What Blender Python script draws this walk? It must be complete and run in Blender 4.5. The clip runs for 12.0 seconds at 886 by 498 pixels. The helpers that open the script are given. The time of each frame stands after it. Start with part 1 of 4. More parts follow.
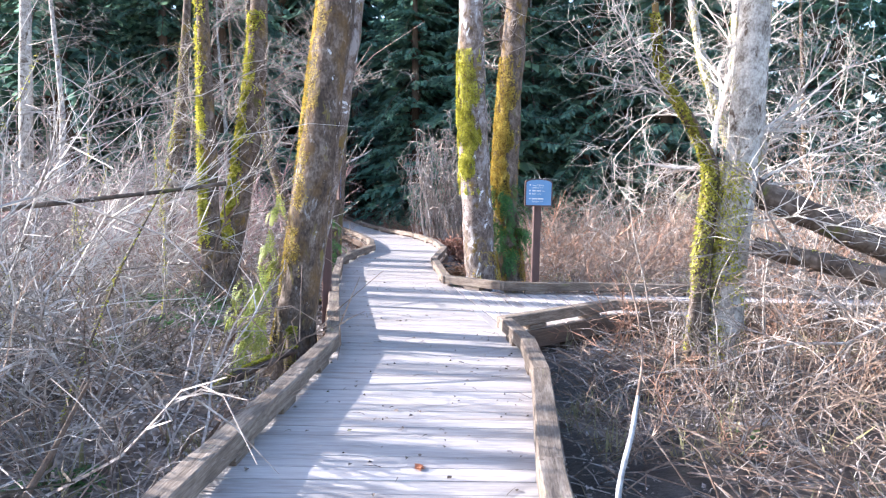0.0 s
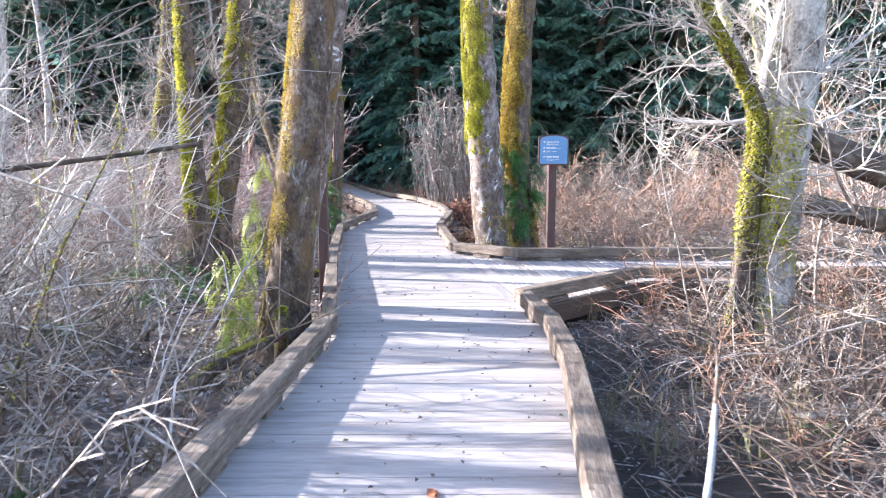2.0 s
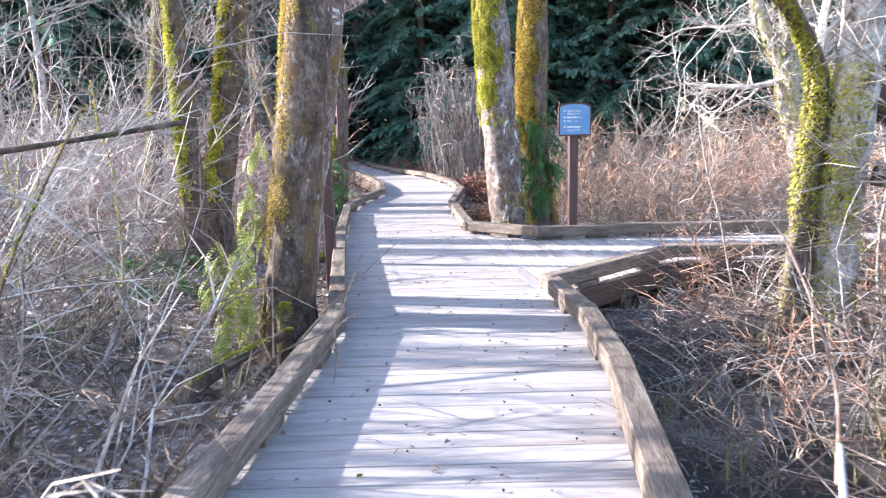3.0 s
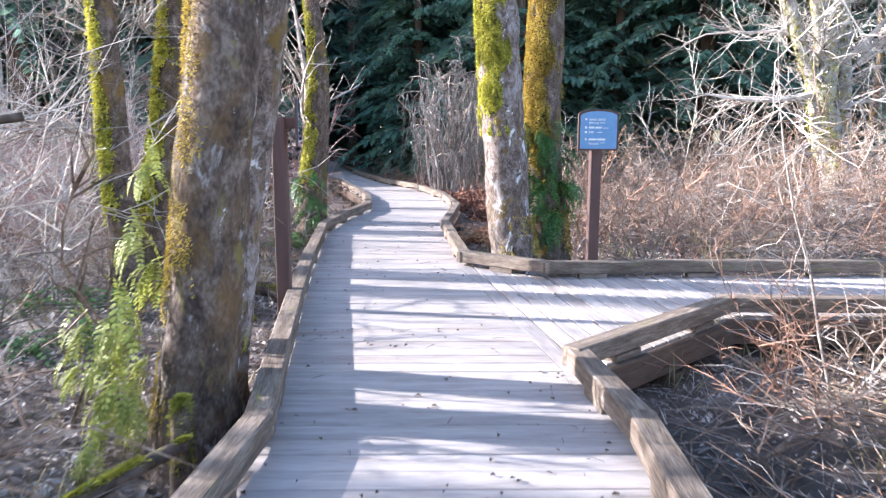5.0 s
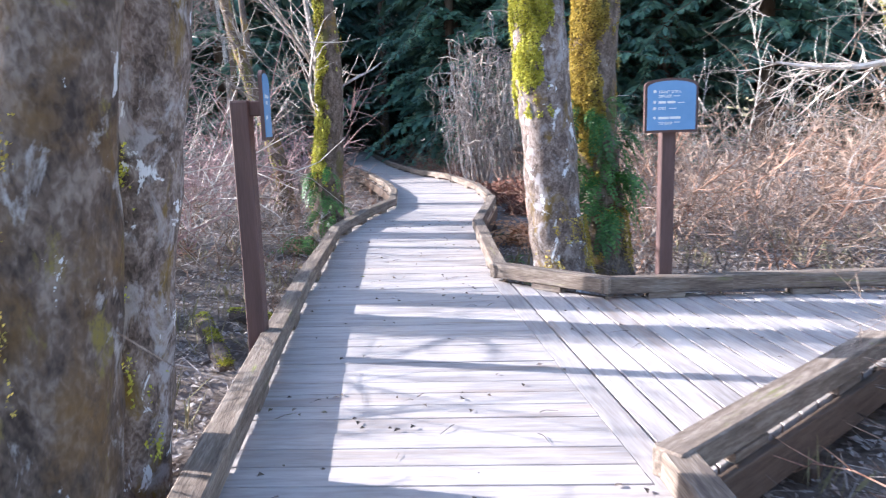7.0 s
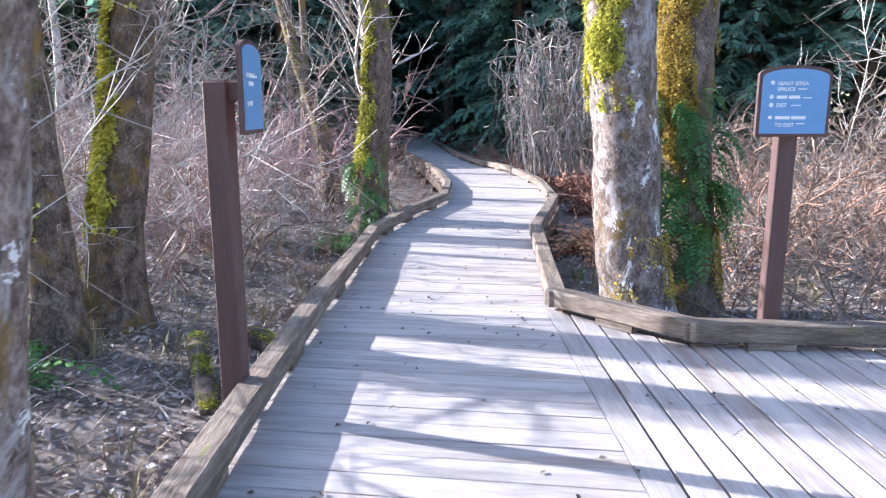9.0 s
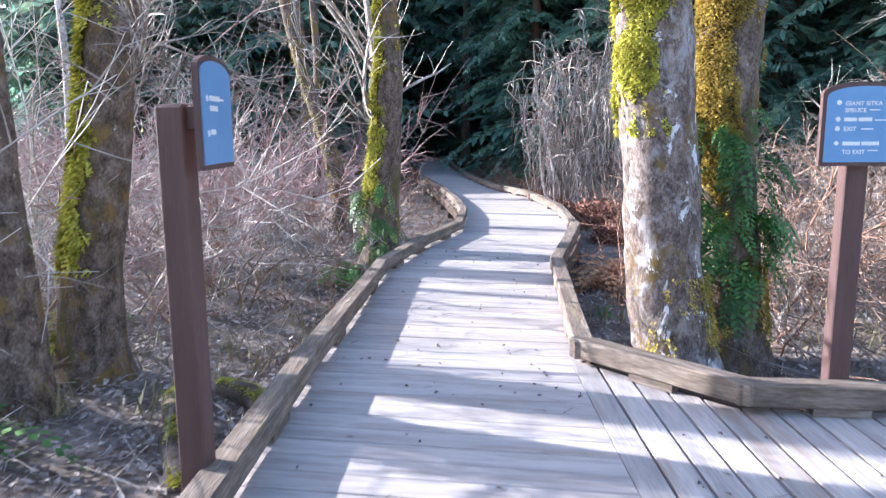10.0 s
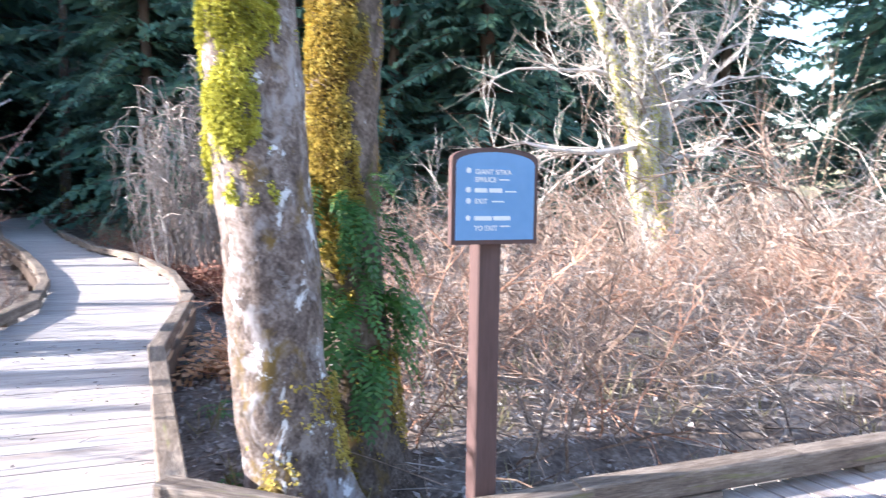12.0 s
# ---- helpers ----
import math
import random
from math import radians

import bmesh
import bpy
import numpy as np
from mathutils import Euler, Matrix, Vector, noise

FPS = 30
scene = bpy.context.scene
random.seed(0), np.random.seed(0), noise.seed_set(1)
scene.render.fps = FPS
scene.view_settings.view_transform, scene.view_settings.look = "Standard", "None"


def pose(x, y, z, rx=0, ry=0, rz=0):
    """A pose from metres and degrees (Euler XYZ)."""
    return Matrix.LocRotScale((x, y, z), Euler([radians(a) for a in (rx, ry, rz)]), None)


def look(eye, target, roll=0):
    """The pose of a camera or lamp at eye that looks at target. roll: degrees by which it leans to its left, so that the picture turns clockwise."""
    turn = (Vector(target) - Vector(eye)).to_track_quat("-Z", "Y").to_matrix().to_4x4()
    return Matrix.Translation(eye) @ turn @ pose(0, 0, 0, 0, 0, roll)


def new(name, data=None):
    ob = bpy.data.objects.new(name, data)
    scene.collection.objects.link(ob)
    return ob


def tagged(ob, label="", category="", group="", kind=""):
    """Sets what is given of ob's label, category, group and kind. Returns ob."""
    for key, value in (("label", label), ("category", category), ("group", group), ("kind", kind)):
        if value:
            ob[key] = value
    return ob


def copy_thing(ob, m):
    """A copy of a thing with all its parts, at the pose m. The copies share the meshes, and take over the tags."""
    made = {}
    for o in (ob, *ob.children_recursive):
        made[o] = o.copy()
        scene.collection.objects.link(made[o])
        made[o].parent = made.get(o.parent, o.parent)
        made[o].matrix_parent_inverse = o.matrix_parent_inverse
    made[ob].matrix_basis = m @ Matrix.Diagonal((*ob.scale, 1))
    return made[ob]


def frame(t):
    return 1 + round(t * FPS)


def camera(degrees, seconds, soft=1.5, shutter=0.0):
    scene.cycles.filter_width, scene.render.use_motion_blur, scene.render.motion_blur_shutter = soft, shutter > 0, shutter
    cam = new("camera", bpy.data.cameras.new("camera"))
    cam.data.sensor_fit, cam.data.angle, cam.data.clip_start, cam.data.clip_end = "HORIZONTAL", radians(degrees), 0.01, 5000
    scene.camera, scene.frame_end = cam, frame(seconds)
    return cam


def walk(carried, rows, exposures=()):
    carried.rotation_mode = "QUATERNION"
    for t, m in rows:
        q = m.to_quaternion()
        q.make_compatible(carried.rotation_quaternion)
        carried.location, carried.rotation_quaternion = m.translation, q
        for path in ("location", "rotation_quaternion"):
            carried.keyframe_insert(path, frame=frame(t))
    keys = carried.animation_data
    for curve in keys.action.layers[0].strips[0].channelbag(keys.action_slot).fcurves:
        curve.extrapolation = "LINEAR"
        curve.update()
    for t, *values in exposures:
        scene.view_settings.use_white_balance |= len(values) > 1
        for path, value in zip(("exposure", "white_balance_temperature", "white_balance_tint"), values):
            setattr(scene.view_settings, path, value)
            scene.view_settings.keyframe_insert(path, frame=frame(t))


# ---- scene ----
cam = camera(64.5, 12.0, 1.2, 0.5)
EXPO, TINT, SUN, SKY = 1.87, 15, 5.0, 0.135
METRES, EYE, TILT, LEAN, TURN = 8.0, 1.5, -4.5, -1.3, 0.0
ROWS = [
    (0.0, 0.0, 0.0, 0.0, 0.0, 0.0, -0.0),
    (0.5, -0.0061, 0.0055, -0.0016, 0.16, -0.73, 0.88),
    (1.0, 0.0001, 0.0302, -0.0015, 1.36, -0.33, 1.37),
    (1.5, 0.0037, 0.0626, -0.0006, 2.64, -3.5, 1.43),
    (2.0, -0.0057, 0.1073, 0.0028, 0.31, -2.99, 1.1),
    (2.5, -0.0177, 0.1459, 0.0053, 0.22, -4.19, 2.24),
    (4.5, -0.0105, 0.3564, 0.024, 2.34, -5.7, 1.82),
    (5.0, -0.0122, 0.4147, 0.0274, 0.56, -4.39, 1.11),
    (5.5, -0.0087, 0.4706, 0.0302, 0.53, -3.74, 2.03),
    (6.0, -0.0036, 0.5232, 0.0354, 1.83, -7.62, 1.43),
    (6.5, -0.0068, 0.573, 0.04, 1.47, -6.75, 1.25),
    (7.0, -0.0016, 0.6171, 0.0417, 3.7, -5.36, 2.73),
    (7.5, 0.0045, 0.6558, 0.0495, 6.41, -6.7, 2.29),
    (9.5, 0.0027, 0.8019, 0.0624, 9.51, -5.89, 0.65),
    (10.0, -0.002, 0.8421, 0.0681, 10.38, -4.58, 0.86),
    (10.5, 0.0054, 0.8815, 0.0722, 8.54, -2.33, 1.32),
    (11.0, 0.0189, 0.9163, 0.0798, -0.71, -0.74, 0.65),
    (11.5, 0.0207, 0.9516, 0.0842, -12.22, 0.35, 0.7),
    (12.0, 0.0283, 0.981, 0.0854, -18.98, -0.86, 1.88),
]
walk(cam, [(t, pose(0, 0, EYE, TILT, LEAN, TURN) @ pose(METRES * x, METRES * y, METRES * z, 90 + pitch, roll, yaw)) for t, x, y, z, yaw, pitch, roll in ROWS],
     exposures=[(0.0, EXPO + 0.08, 5720, TINT), (2.5, EXPO + 0.1, 5720, TINT), (5.5, EXPO, 5700, TINT), (7.0, EXPO - 0.04, 5600, TINT), (9.5, EXPO - 0.02, 5520, TINT),
                (10.5, EXPO + 0.12, 5580, TINT), (12.0, EXPO + 0.24, 5750, TINT)])

# ---- sky and sun ----
TO_SUN = Vector((-0.91, 0.15, 0.38)).normalized()
world = bpy.data.worlds.new("world")
scene.world = world
world.use_nodes = True
wn = world.node_tree.nodes
sky = wn.new("ShaderNodeTexSky")
sky.sky_type, sky.sun_disc = "NISHITA", False
sky.sun_elevation, sky.sun_rotation = math.asin(TO_SUN.z), math.atan2(TO_SUN.x, TO_SUN.y)
sky.air_density, sky.dust_density = 1.2, 1.5
wn["Background"].inputs[1].default_value = SKY
world.node_tree.links.new(sky.outputs[0], wn["Background"].inputs[0])
sun_data = bpy.data.lights.new("sun", "SUN")
sun_data.energy, sun_data.angle, sun_data.color = SUN, radians(0.6), (1.0, 0.93, 0.82)
sun = new("sun", sun_data)
sun.matrix_world = look(TO_SUN * 60, (0, 0, 0))


# ---- materials ----
def material(name, colours, scale=8.0, rough=0.85, bump=0.3, stretch=(1, 1, 1), fine=6.0, vary=0.25, patches=(), spec=0.3, distort=0.4, through_light=0.0, relief=0.02):
    """Two scales of noise between the colours; patches: (colour, scale, from, to, seed) laid over."""
    m = bpy.data.materials.new(name)
    m.use_nodes = True
    nt = m.node_tree
    n, l = nt.nodes, nt.links
    bsdf = n["Principled BSDF"]
    bsdf.inputs["Roughness"].default_value = rough
    bsdf.inputs["Specular IOR Level"].default_value = spec
    coord, info, geo = n.new("ShaderNodeTexCoord"), n.new("ShaderNodeObjectInfo"), n.new("ShaderNodeNewGeometry")
    shift = n.new("ShaderNodeVectorMath")
    shift.operation = "MULTIPLY_ADD"
    shift.inputs[1].default_value = stretch
    push = n.new("ShaderNodeMath")
    push.operation = "MULTIPLY"
    push.inputs[1].default_value = 37.0
    l.new(info.outputs["Random"], push.inputs[0])
    l.new(coord.outputs["Object"], shift.inputs[0])
    l.new(push.outputs[0], shift.inputs[2])

    def noise_node(s, detail, off=0.0):
        t = n.new("ShaderNodeTexNoise")
        t.inputs["Scale"].default_value, t.inputs["Detail"].default_value = s, detail
        t.inputs["Distortion"].default_value = distort
        if off:
            add = n.new("ShaderNodeVectorMath")
            add.inputs[1].default_value = (off, off * 1.7, -off)
            l.new(shift.outputs[0], add.inputs[0])
            l.new(add.outputs[0], t.inputs["Vector"])
        else:
            l.new(shift.outputs[0], t.inputs["Vector"])
        return t
    big, small = noise_node(scale, 3), noise_node(scale * fine, 4, 3.1)
    blend = n.new("ShaderNodeMix")
    blend.data_type = "FLOAT"
    blend.inputs[0].default_value = 0.45
    l.new(big.outputs[0], blend.inputs[2])
    l.new(small.outputs[0], blend.inputs[3])
    ramp = n.new("ShaderNodeValToRGB")
    ramp.color_ramp.elements[0].position, ramp.color_ramp.elements[1].position = 0.36, 0.64
    ramp.color_ramp.elements[0].color, ramp.color_ramp.elements[1].color = (*colours[0], 1), (*colours[-1], 1)
    for i, c in enumerate(colours[1:-1]):
        ramp.color_ramp.elements.new(0.36 + 0.28 * (i + 1) / (len(colours) - 1)).color = (*c, 1)
    l.new(blend.outputs[0], ramp.inputs[0])
    colour = ramp.outputs[0]
    for c, s, lo, hi, seed in patches:
        t = noise_node(s, 6, seed)
        t.inputs["Roughness"].default_value = 0.68
        edge = n.new("ShaderNodeMapRange")
        edge.inputs[1].default_value, edge.inputs[2].default_value = lo, hi
        l.new(t.outputs[0], edge.inputs[0])
        mix = n.new("ShaderNodeMix")
        mix.data_type = "RGBA"
        mix.inputs[7].default_value = (*c, 1)
        l.new(edge.outputs[0], mix.inputs[0])
        l.new(colour, mix.inputs[6])
        colour = mix.outputs[2]
    both = n.new("ShaderNodeMath")
    l.new(info.outputs["Random"], both.inputs[0])
    l.new(geo.outputs["Random Per Island"], both.inputs[1])
    tone = n.new("ShaderNodeMapRange")
    tone.inputs[2].default_value = 2.0
    tone.inputs[3].default_value, tone.inputs[4].default_value = 1 - vary, 1 + vary
    l.new(both.outputs[0], tone.inputs[0])
    hsv = n.new("ShaderNodeHueSaturation")
    l.new(tone.outputs[0], hsv.inputs["Value"])
    l.new(colour, hsv.inputs["Color"])
    l.new(hsv.outputs[0], bsdf.inputs["Base Color"])
    if through_light:
        leafy, mixed = n.new("ShaderNodeBsdfTranslucent"), n.new("ShaderNodeMixShader")
        mixed.inputs[0].default_value = through_light
        l.new(hsv.outputs[0], leafy.inputs[0])
        l.new(bsdf.outputs[0], mixed.inputs[1])
        l.new(leafy.outputs[0], mixed.inputs[2])
        l.new(mixed.outputs[0], n["Material Output"].inputs[0])
    if bump:
        b = n.new("ShaderNodeBump")
        b.inputs["Strength"].default_value, b.inputs["Distance"].default_value = bump, relief
        l.new(blend.outputs[0], b.inputs["Height"])
        l.new(b.outputs[0], bsdf.inputs["Normal"])
    return m


PLANK = material("weathered_plank", [(0.31, 0.27, 0.255), (0.40, 0.355, 0.34), (0.48, 0.435, 0.42)], 3, 0.75, 0.2, (0.5, 5, 5), 5, 0.22,
                 [((0.30, 0.215, 0.165), 0.9, 0.56, 0.75, 5.0), ((0.20, 0.18, 0.14), 1.6, 0.64, 0.75, 15.0)])
TIMBER = material("kerb_timber", [(0.105, 0.077, 0.06), (0.195, 0.15, 0.118), (0.31, 0.255, 0.21)], 4, 0.8, 0.35, (0.7, 6, 6), 5, 0.25,
                  [((0.20, 0.20, 0.07), 2.0, 0.62, 0.72, 9.0), ((0.13, 0.10, 0.085), 1.2, 0.58, 0.66, 19.0)])
JOIST = material("dark_joist", [(0.09, 0.06, 0.045), (0.17, 0.12, 0.09)], 4, 0.85, 0.3, (0.7, 10, 10), 5, 0.2)
BARK_MOSS = material("mossy_bark", [(0.045, 0.033, 0.026), (0.125, 0.092, 0.073), (0.24, 0.19, 0.165)], 11, 0.95, 1.0, (1.2, 1.2, 0.8), 5, 0.06,
                     [((0.20, 0.13, 0.04), 3.0, 0.53, 0.64, 13.0), ((0.10, 0.09, 0.03), 2.2, 0.57, 0.66, 7.0), ((0.45, 0.43, 0.43), 16.0, 0.66, 0.69, 2.0)], relief=0.009, distort=0.3)
BARK_ALDER = material("brown_alder_bark", [(0.045, 0.032, 0.027), (0.12, 0.088, 0.07), (0.25, 0.20, 0.17)], 8, 0.95, 1.0, (1.2, 1.2, 0.7), 5, 0.06,
                      [((0.17, 0.10, 0.038), 3.0, 0.48, 0.72, 13.0), ((0.055, 0.042, 0.036), 4.4, 0.54, 0.66, 23.0), ((0.20, 0.16, 0.05), 7.0, 0.60, 0.70, 41.0), ((0.38, 0.35, 0.34), 5.0, 0.60, 0.68, 6.0), ((0.60, 0.59, 0.60), 8.0, 0.655, 0.675, 2.0)], relief=0.009, distort=0.4)
BARK_LICHEN = material("lichen_bark", [(0.06, 0.045, 0.038), (0.165, 0.125, 0.107), (0.33, 0.275, 0.25)], 12, 0.95, 1.0, (1.2, 1.2, 0.8), 5, 0.06,
                       [((0.18, 0.12, 0.04), 3.0, 0.54, 0.64, 17.0), ((0.34, 0.31, 0.31), 5.0, 0.53, 0.62, 4.0), ((0.68, 0.68, 0.70), 6.5, 0.60, 0.625, 31.0)], relief=0.009, distort=0.6)
BARK_WHITE = material("pale_alder_bark", [(0.17, 0.145, 0.13), (0.40, 0.37, 0.345), (0.62, 0.60, 0.57)], 9, 0.9, 0.8, (1.2, 1.2, 0.9), 5, 0.08,
                      [((0.10, 0.075, 0.06), 6.0, 0.56, 0.62, 3.0), ((0.26, 0.21, 0.05), 3.0, 0.58, 0.66, 21.0)], relief=0.009, distort=0.5)
BARK_DARK = material("conifer_bark", [(0.09, 0.06, 0.045), (0.18, 0.13, 0.10)], 5, 0.95, 0.8, (1, 1, 0.3), 5, 0.1)
LOG = material("rotting_log", [(0.05, 0.04, 0.035), (0.13, 0.095, 0.075), (0.24, 0.19, 0.16)], 4, 0.95, 0.9, (1, 1, 1), 5, 0.1,
               [((0.16, 0.17, 0.03), 2.0, 0.58, 0.68, 7.0)])
MOSS = material("moss", [(0.20, 0.20, 0.03), (0.46, 0.44, 0.07), (0.72, 0.68, 0.16)], 5, 1.0, 0.0, vary=0.35, through_light=0.25)
MOSS_OCHRE = material("ochre_moss", [(0.25, 0.17, 0.04), (0.50, 0.38, 0.08), (0.74, 0.60, 0.17)], 5, 1.0, 0.0, vary=0.35, through_light=0.25)
CANE = material("tan_cane", [(0.12, 0.08, 0.06), (0.27, 0.185, 0.14), (0.46, 0.36, 0.29)], 6, 0.7, 0.0, vary=0.5)
CANE_GREY = material("grey_cane", [(0.14, 0.11, 0.095), (0.32, 0.27, 0.24), (0.54, 0.49, 0.46)], 6, 0.7, 0.0, vary=0.4)
CANE_DARK = material("dark_cane", [(0.05, 0.04, 0.032), (0.11, 0.09, 0.07), (0.20, 0.17, 0.13)], 6, 0.8, 0.0, vary=0.5)
CANE_RED = material("russet_cane", [(0.15, 0.075, 0.05), (0.33, 0.18, 0.12), (0.48, 0.31, 0.22)], 6, 0.7, 0.0, vary=0.45)
CANE_PINK = material("pinkish_cane", [(0.23, 0.14, 0.135), (0.40, 0.265, 0.255), (0.54, 0.41, 0.39)], 6, 0.8, 0.0, vary=0.3)
TWIG_PALE = material("pale_twig", [(0.34, 0.30, 0.26), (0.54, 0.49, 0.45), (0.68, 0.63, 0.59)], 6, 0.75, 0.0, vary=0.35)
DEAD_LEAF = material("dead_leaf", [(0.22, 0.165, 0.14), (0.43, 0.37, 0.34), (0.64, 0.60, 0.58)], 6, 0.7, 0.0, vary=0.6, through_light=0.2)
RED_LEAF = material("red_leaf", [(0.36, 0.11, 0.05), (0.46, 0.20, 0.10)], 30, 0.7, 0.0)
BRACKEN = material("dead_bracken", [(0.52, 0.25, 0.12), (0.74, 0.44, 0.25)], 6, 0.85, 0.0, vary=0.35, through_light=0.3)
RUSSET = material("russet_leaf", [(0.12, 0.05, 0.035), (0.24, 0.11, 0.075)], 6, 0.85, 0.0, vary=0.35)
FERN = material("fern_green", [(0.035, 0.105, 0.025), (0.075, 0.185, 0.045), (0.14, 0.27, 0.07)], 5, 0.5, 0.0, vary=0.4, spec=0.5, through_light=0.35)
FERN_LIGHT = material("fern_yellow_green", [(0.27, 0.31, 0.06), (0.50, 0.52, 0.14)], 5, 0.6, 0.0, vary=0.4, spec=0.5, through_light=0.35)
NEEDLE = material("conifer_needles", [(0.10, 0.19, 0.165), (0.16, 0.29, 0.225), (0.24, 0.38, 0.23)], 0.8, 0.8, 0.0, vary=0.6, through_light=0.5)
GRASS = material("dry_grass", [(0.20, 0.18, 0.08), (0.40, 0.34, 0.20)], 5, 0.8, 0.0, vary=0.35)
SOIL = material("leaf_litter_soil", [(0.07, 0.052, 0.044), (0.16, 0.125, 0.105), (0.30, 0.255, 0.23)], 2.6, 0.95, 0.9, fine=9, vary=0.0,
                patches=[((0.12, 0.12, 0.045), 0.5, 0.60, 0.72, 4.0)])
MUD = material("wet_mud", [(0.012, 0.010, 0.011), (0.034, 0.027, 0.026), (0.085, 0.07, 0.066)], 4, 0.4, 0.8, fine=8, vary=0.0, spec=0.5)
SIGN_BROWN = material("brown_painted_wood", [(0.085, 0.05, 0.046), (0.12, 0.072, 0.066)], 5, 0.6, 0.2, (5, 5, 0.7), vary=0.05)
SIGN_BLUE = material("blue_sign_panel", [(0.15, 0.30, 0.53), (0.175, 0.33, 0.57)], 3, 0.45, 0.0, vary=0.02)
SIGN_WHITE = material("white_lettering", [(0.72, 0.74, 0.76), (0.8, 0.8, 0.8)], 30, 0.5, 0.0, vary=0.0)
BIRCH_STICK = material("bleached_stick", [(0.22, 0.21, 0.21), (0.44, 0.43, 0.44)], 9, 0.8, 0.3, vary=0.1)


# ---- building helpers ----
class Build:
    """Collects vertices and faces for one mesh."""

    def __init__(self):
        self.v, self.f = [], []

    def tube(self, pts, radii, sides=3, cap=False):
        base = len(self.v)
        ref = Vector((0.31, 0.87, 0.39))
        for i, p in enumerate(pts):
            d = (pts[min(i + 1, len(pts) - 1)] - pts[max(i - 1, 0)])
            a = d.cross(ref)
            if a.length < 1e-6:
                a = d.cross(Vector((1, 0, 0)))
            a.normalize()
            b = d.cross(a).normalized()
            for k in range(sides):
                w = 2 * math.pi * k / sides
                self.v.append(p + (a * math.cos(w) + b * math.sin(w)) * radii[i])
        for i in range(len(pts) - 1):
            for k in range(sides):
                q = base + i * sides
                self.f.append((q + k, q + (k + 1) % sides, q + sides + (k + 1) % sides, q + sides + k))
        if cap:
            self.f.append(tuple(base + k for k in range(sides))[::-1])
            self.f.append(tuple(base + (len(pts) - 1) * sides + k for k in range(sides)))

    def blade(self, root, tip, side, bend=0.0):
        """A pointed leaf of four corners, folded along its rib."""
        mid = (root + tip) / 2 + Vector((0, 0, bend))
        q = len(self.v)
        self.v += [root, mid + side, tip, mid - side]
        self.f += [(q, q + 1, q + 2), (q, q + 2, q + 3)]

    def mesh(self, name, mat, smooth=False):
        me = bpy.data.meshes.new(name)
        me.from_pydata([tuple(p) for p in self.v], [], self.f)
        me.materials.append(mat)
        if smooth:
            me.polygons.foreach_set("use_smooth", [True] * len(me.polygons))
        me.update()
        return me


def bm_mesh(name, bm, mat, smooth=False):
    me = bpy.data.meshes.new(name)
    bm.to_mesh(me)
    bm.free()
    me.materials.append(mat)
    if smooth:
        me.polygons.foreach_set("use_smooth", [True] * len(me.polygons))
    return me


def part(name, me, parent, label="", m=None):
    ob = new(name, me)
    ob.parent = parent
    if m is not None:
        ob.matrix_basis = m
    if label:
        tagged(ob, label)
    return ob


def thing(name, label, category, at=(0, 0, 0), rz=0.0, group="", kind=""):
    ob = new(name)
    ob.empty_display_size = 0.2
    ob.matrix_basis = pose(*at, 0, 0, rz)
    return tagged(ob, label, category, group, kind)


def box(sx, sy, sz, bevel=0.006, at=(0, 0, 0), m=None):
    bm = bmesh.new()
    bmesh.ops.create_cube(bm, size=1.0, matrix=Matrix.Diagonal((sx, sy, sz, 1)))
    if bevel:
        bmesh.ops.bevel(bm, geom=bm.edges[:], offset=bevel, segments=1, affect="EDGES")
    bmesh.ops.transform(bm, matrix=Matrix.Translation(at) if m is None else m, verts=bm.verts[:])
    return bm


def on_line(line, y):
    """x of a polyline, given by rising y, at y."""
    for (x0, y0), (x1, y1) in zip(line, line[1:]):
        if y0 <= y <= y1:
            return x0 + (x1 - x0) * (y - y0) / (y1 - y0)
    return line[-1][0] if y > line[-1][1] else line[0][0]


rnd = random.Random(7)

# ---- plan of the boardwalk: inner edges of the kerbs ----
LEFT = [(-1.62, -5.0), (-1.10, 3.4), (-0.99, 5.2), (-0.93, 6.5), (-1.13, 7.8), (-1.34, 9.2), (-1.57, 10.8), (-1.97, 14.1), (-1.88, 16.1), (-1.67, 17.6),
        (-1.90, 19.6), (-2.30, 21.4), (-3.29, 25.0), (-4.80, 29.7), (-7.60, 41.0), (-8.25, 45.4), (-7.45, 52.0), (-5.6, 57.0), (-2.5, 61.0)]
NEAR_R = [(-0.10, -5.0), (0.51, 3.45), (0.72, 5.35), (0.76, 6.5), (0.64, 7.60), (2.20, 9.1), (4.6, 9.1), (9.5, 9.0)]
FAR_R = [(-0.6, 58.5), (-3.6, 54.5), (-5.6, 49.5), (-6.5, 44.2), (-5.80, 40.4), (-3.6, 31.0), (-2.2, 26.2), (-1.16, 23.9), (-0.31, 20.5), (0.0, 17.6), (-0.22, 14.5), (0.02, 11.32), (0.93, 10.60), (1.95, 10.68), (4.6, 10.78), (9.5, 10.9)]
RIGHT = NEAR_R[:5] + FAR_R[11::-1]
GROUND_Z = -0.34


def ground_height(x, y):
    z = GROUND_Z + 0.10 * noise.noise((x * 0.35, y * 0.35, 0.0)) + 0.05 * noise.noise((x * 1.3, y * 1.3, 5.0))
    mid = (on_line(LEFT, y) + on_line(RIGHT, y)) / 2
    off = abs(x - mid)
    if 8.0 < y < 12.0 and x > 0:
        off = min(off, abs(y - 9.95))
    z += 0.16 * max(0.0, min(1.0, (off - 1.6) / 1.6))
    if off < 1.1:
        z = min(z, -0.36)
    return z


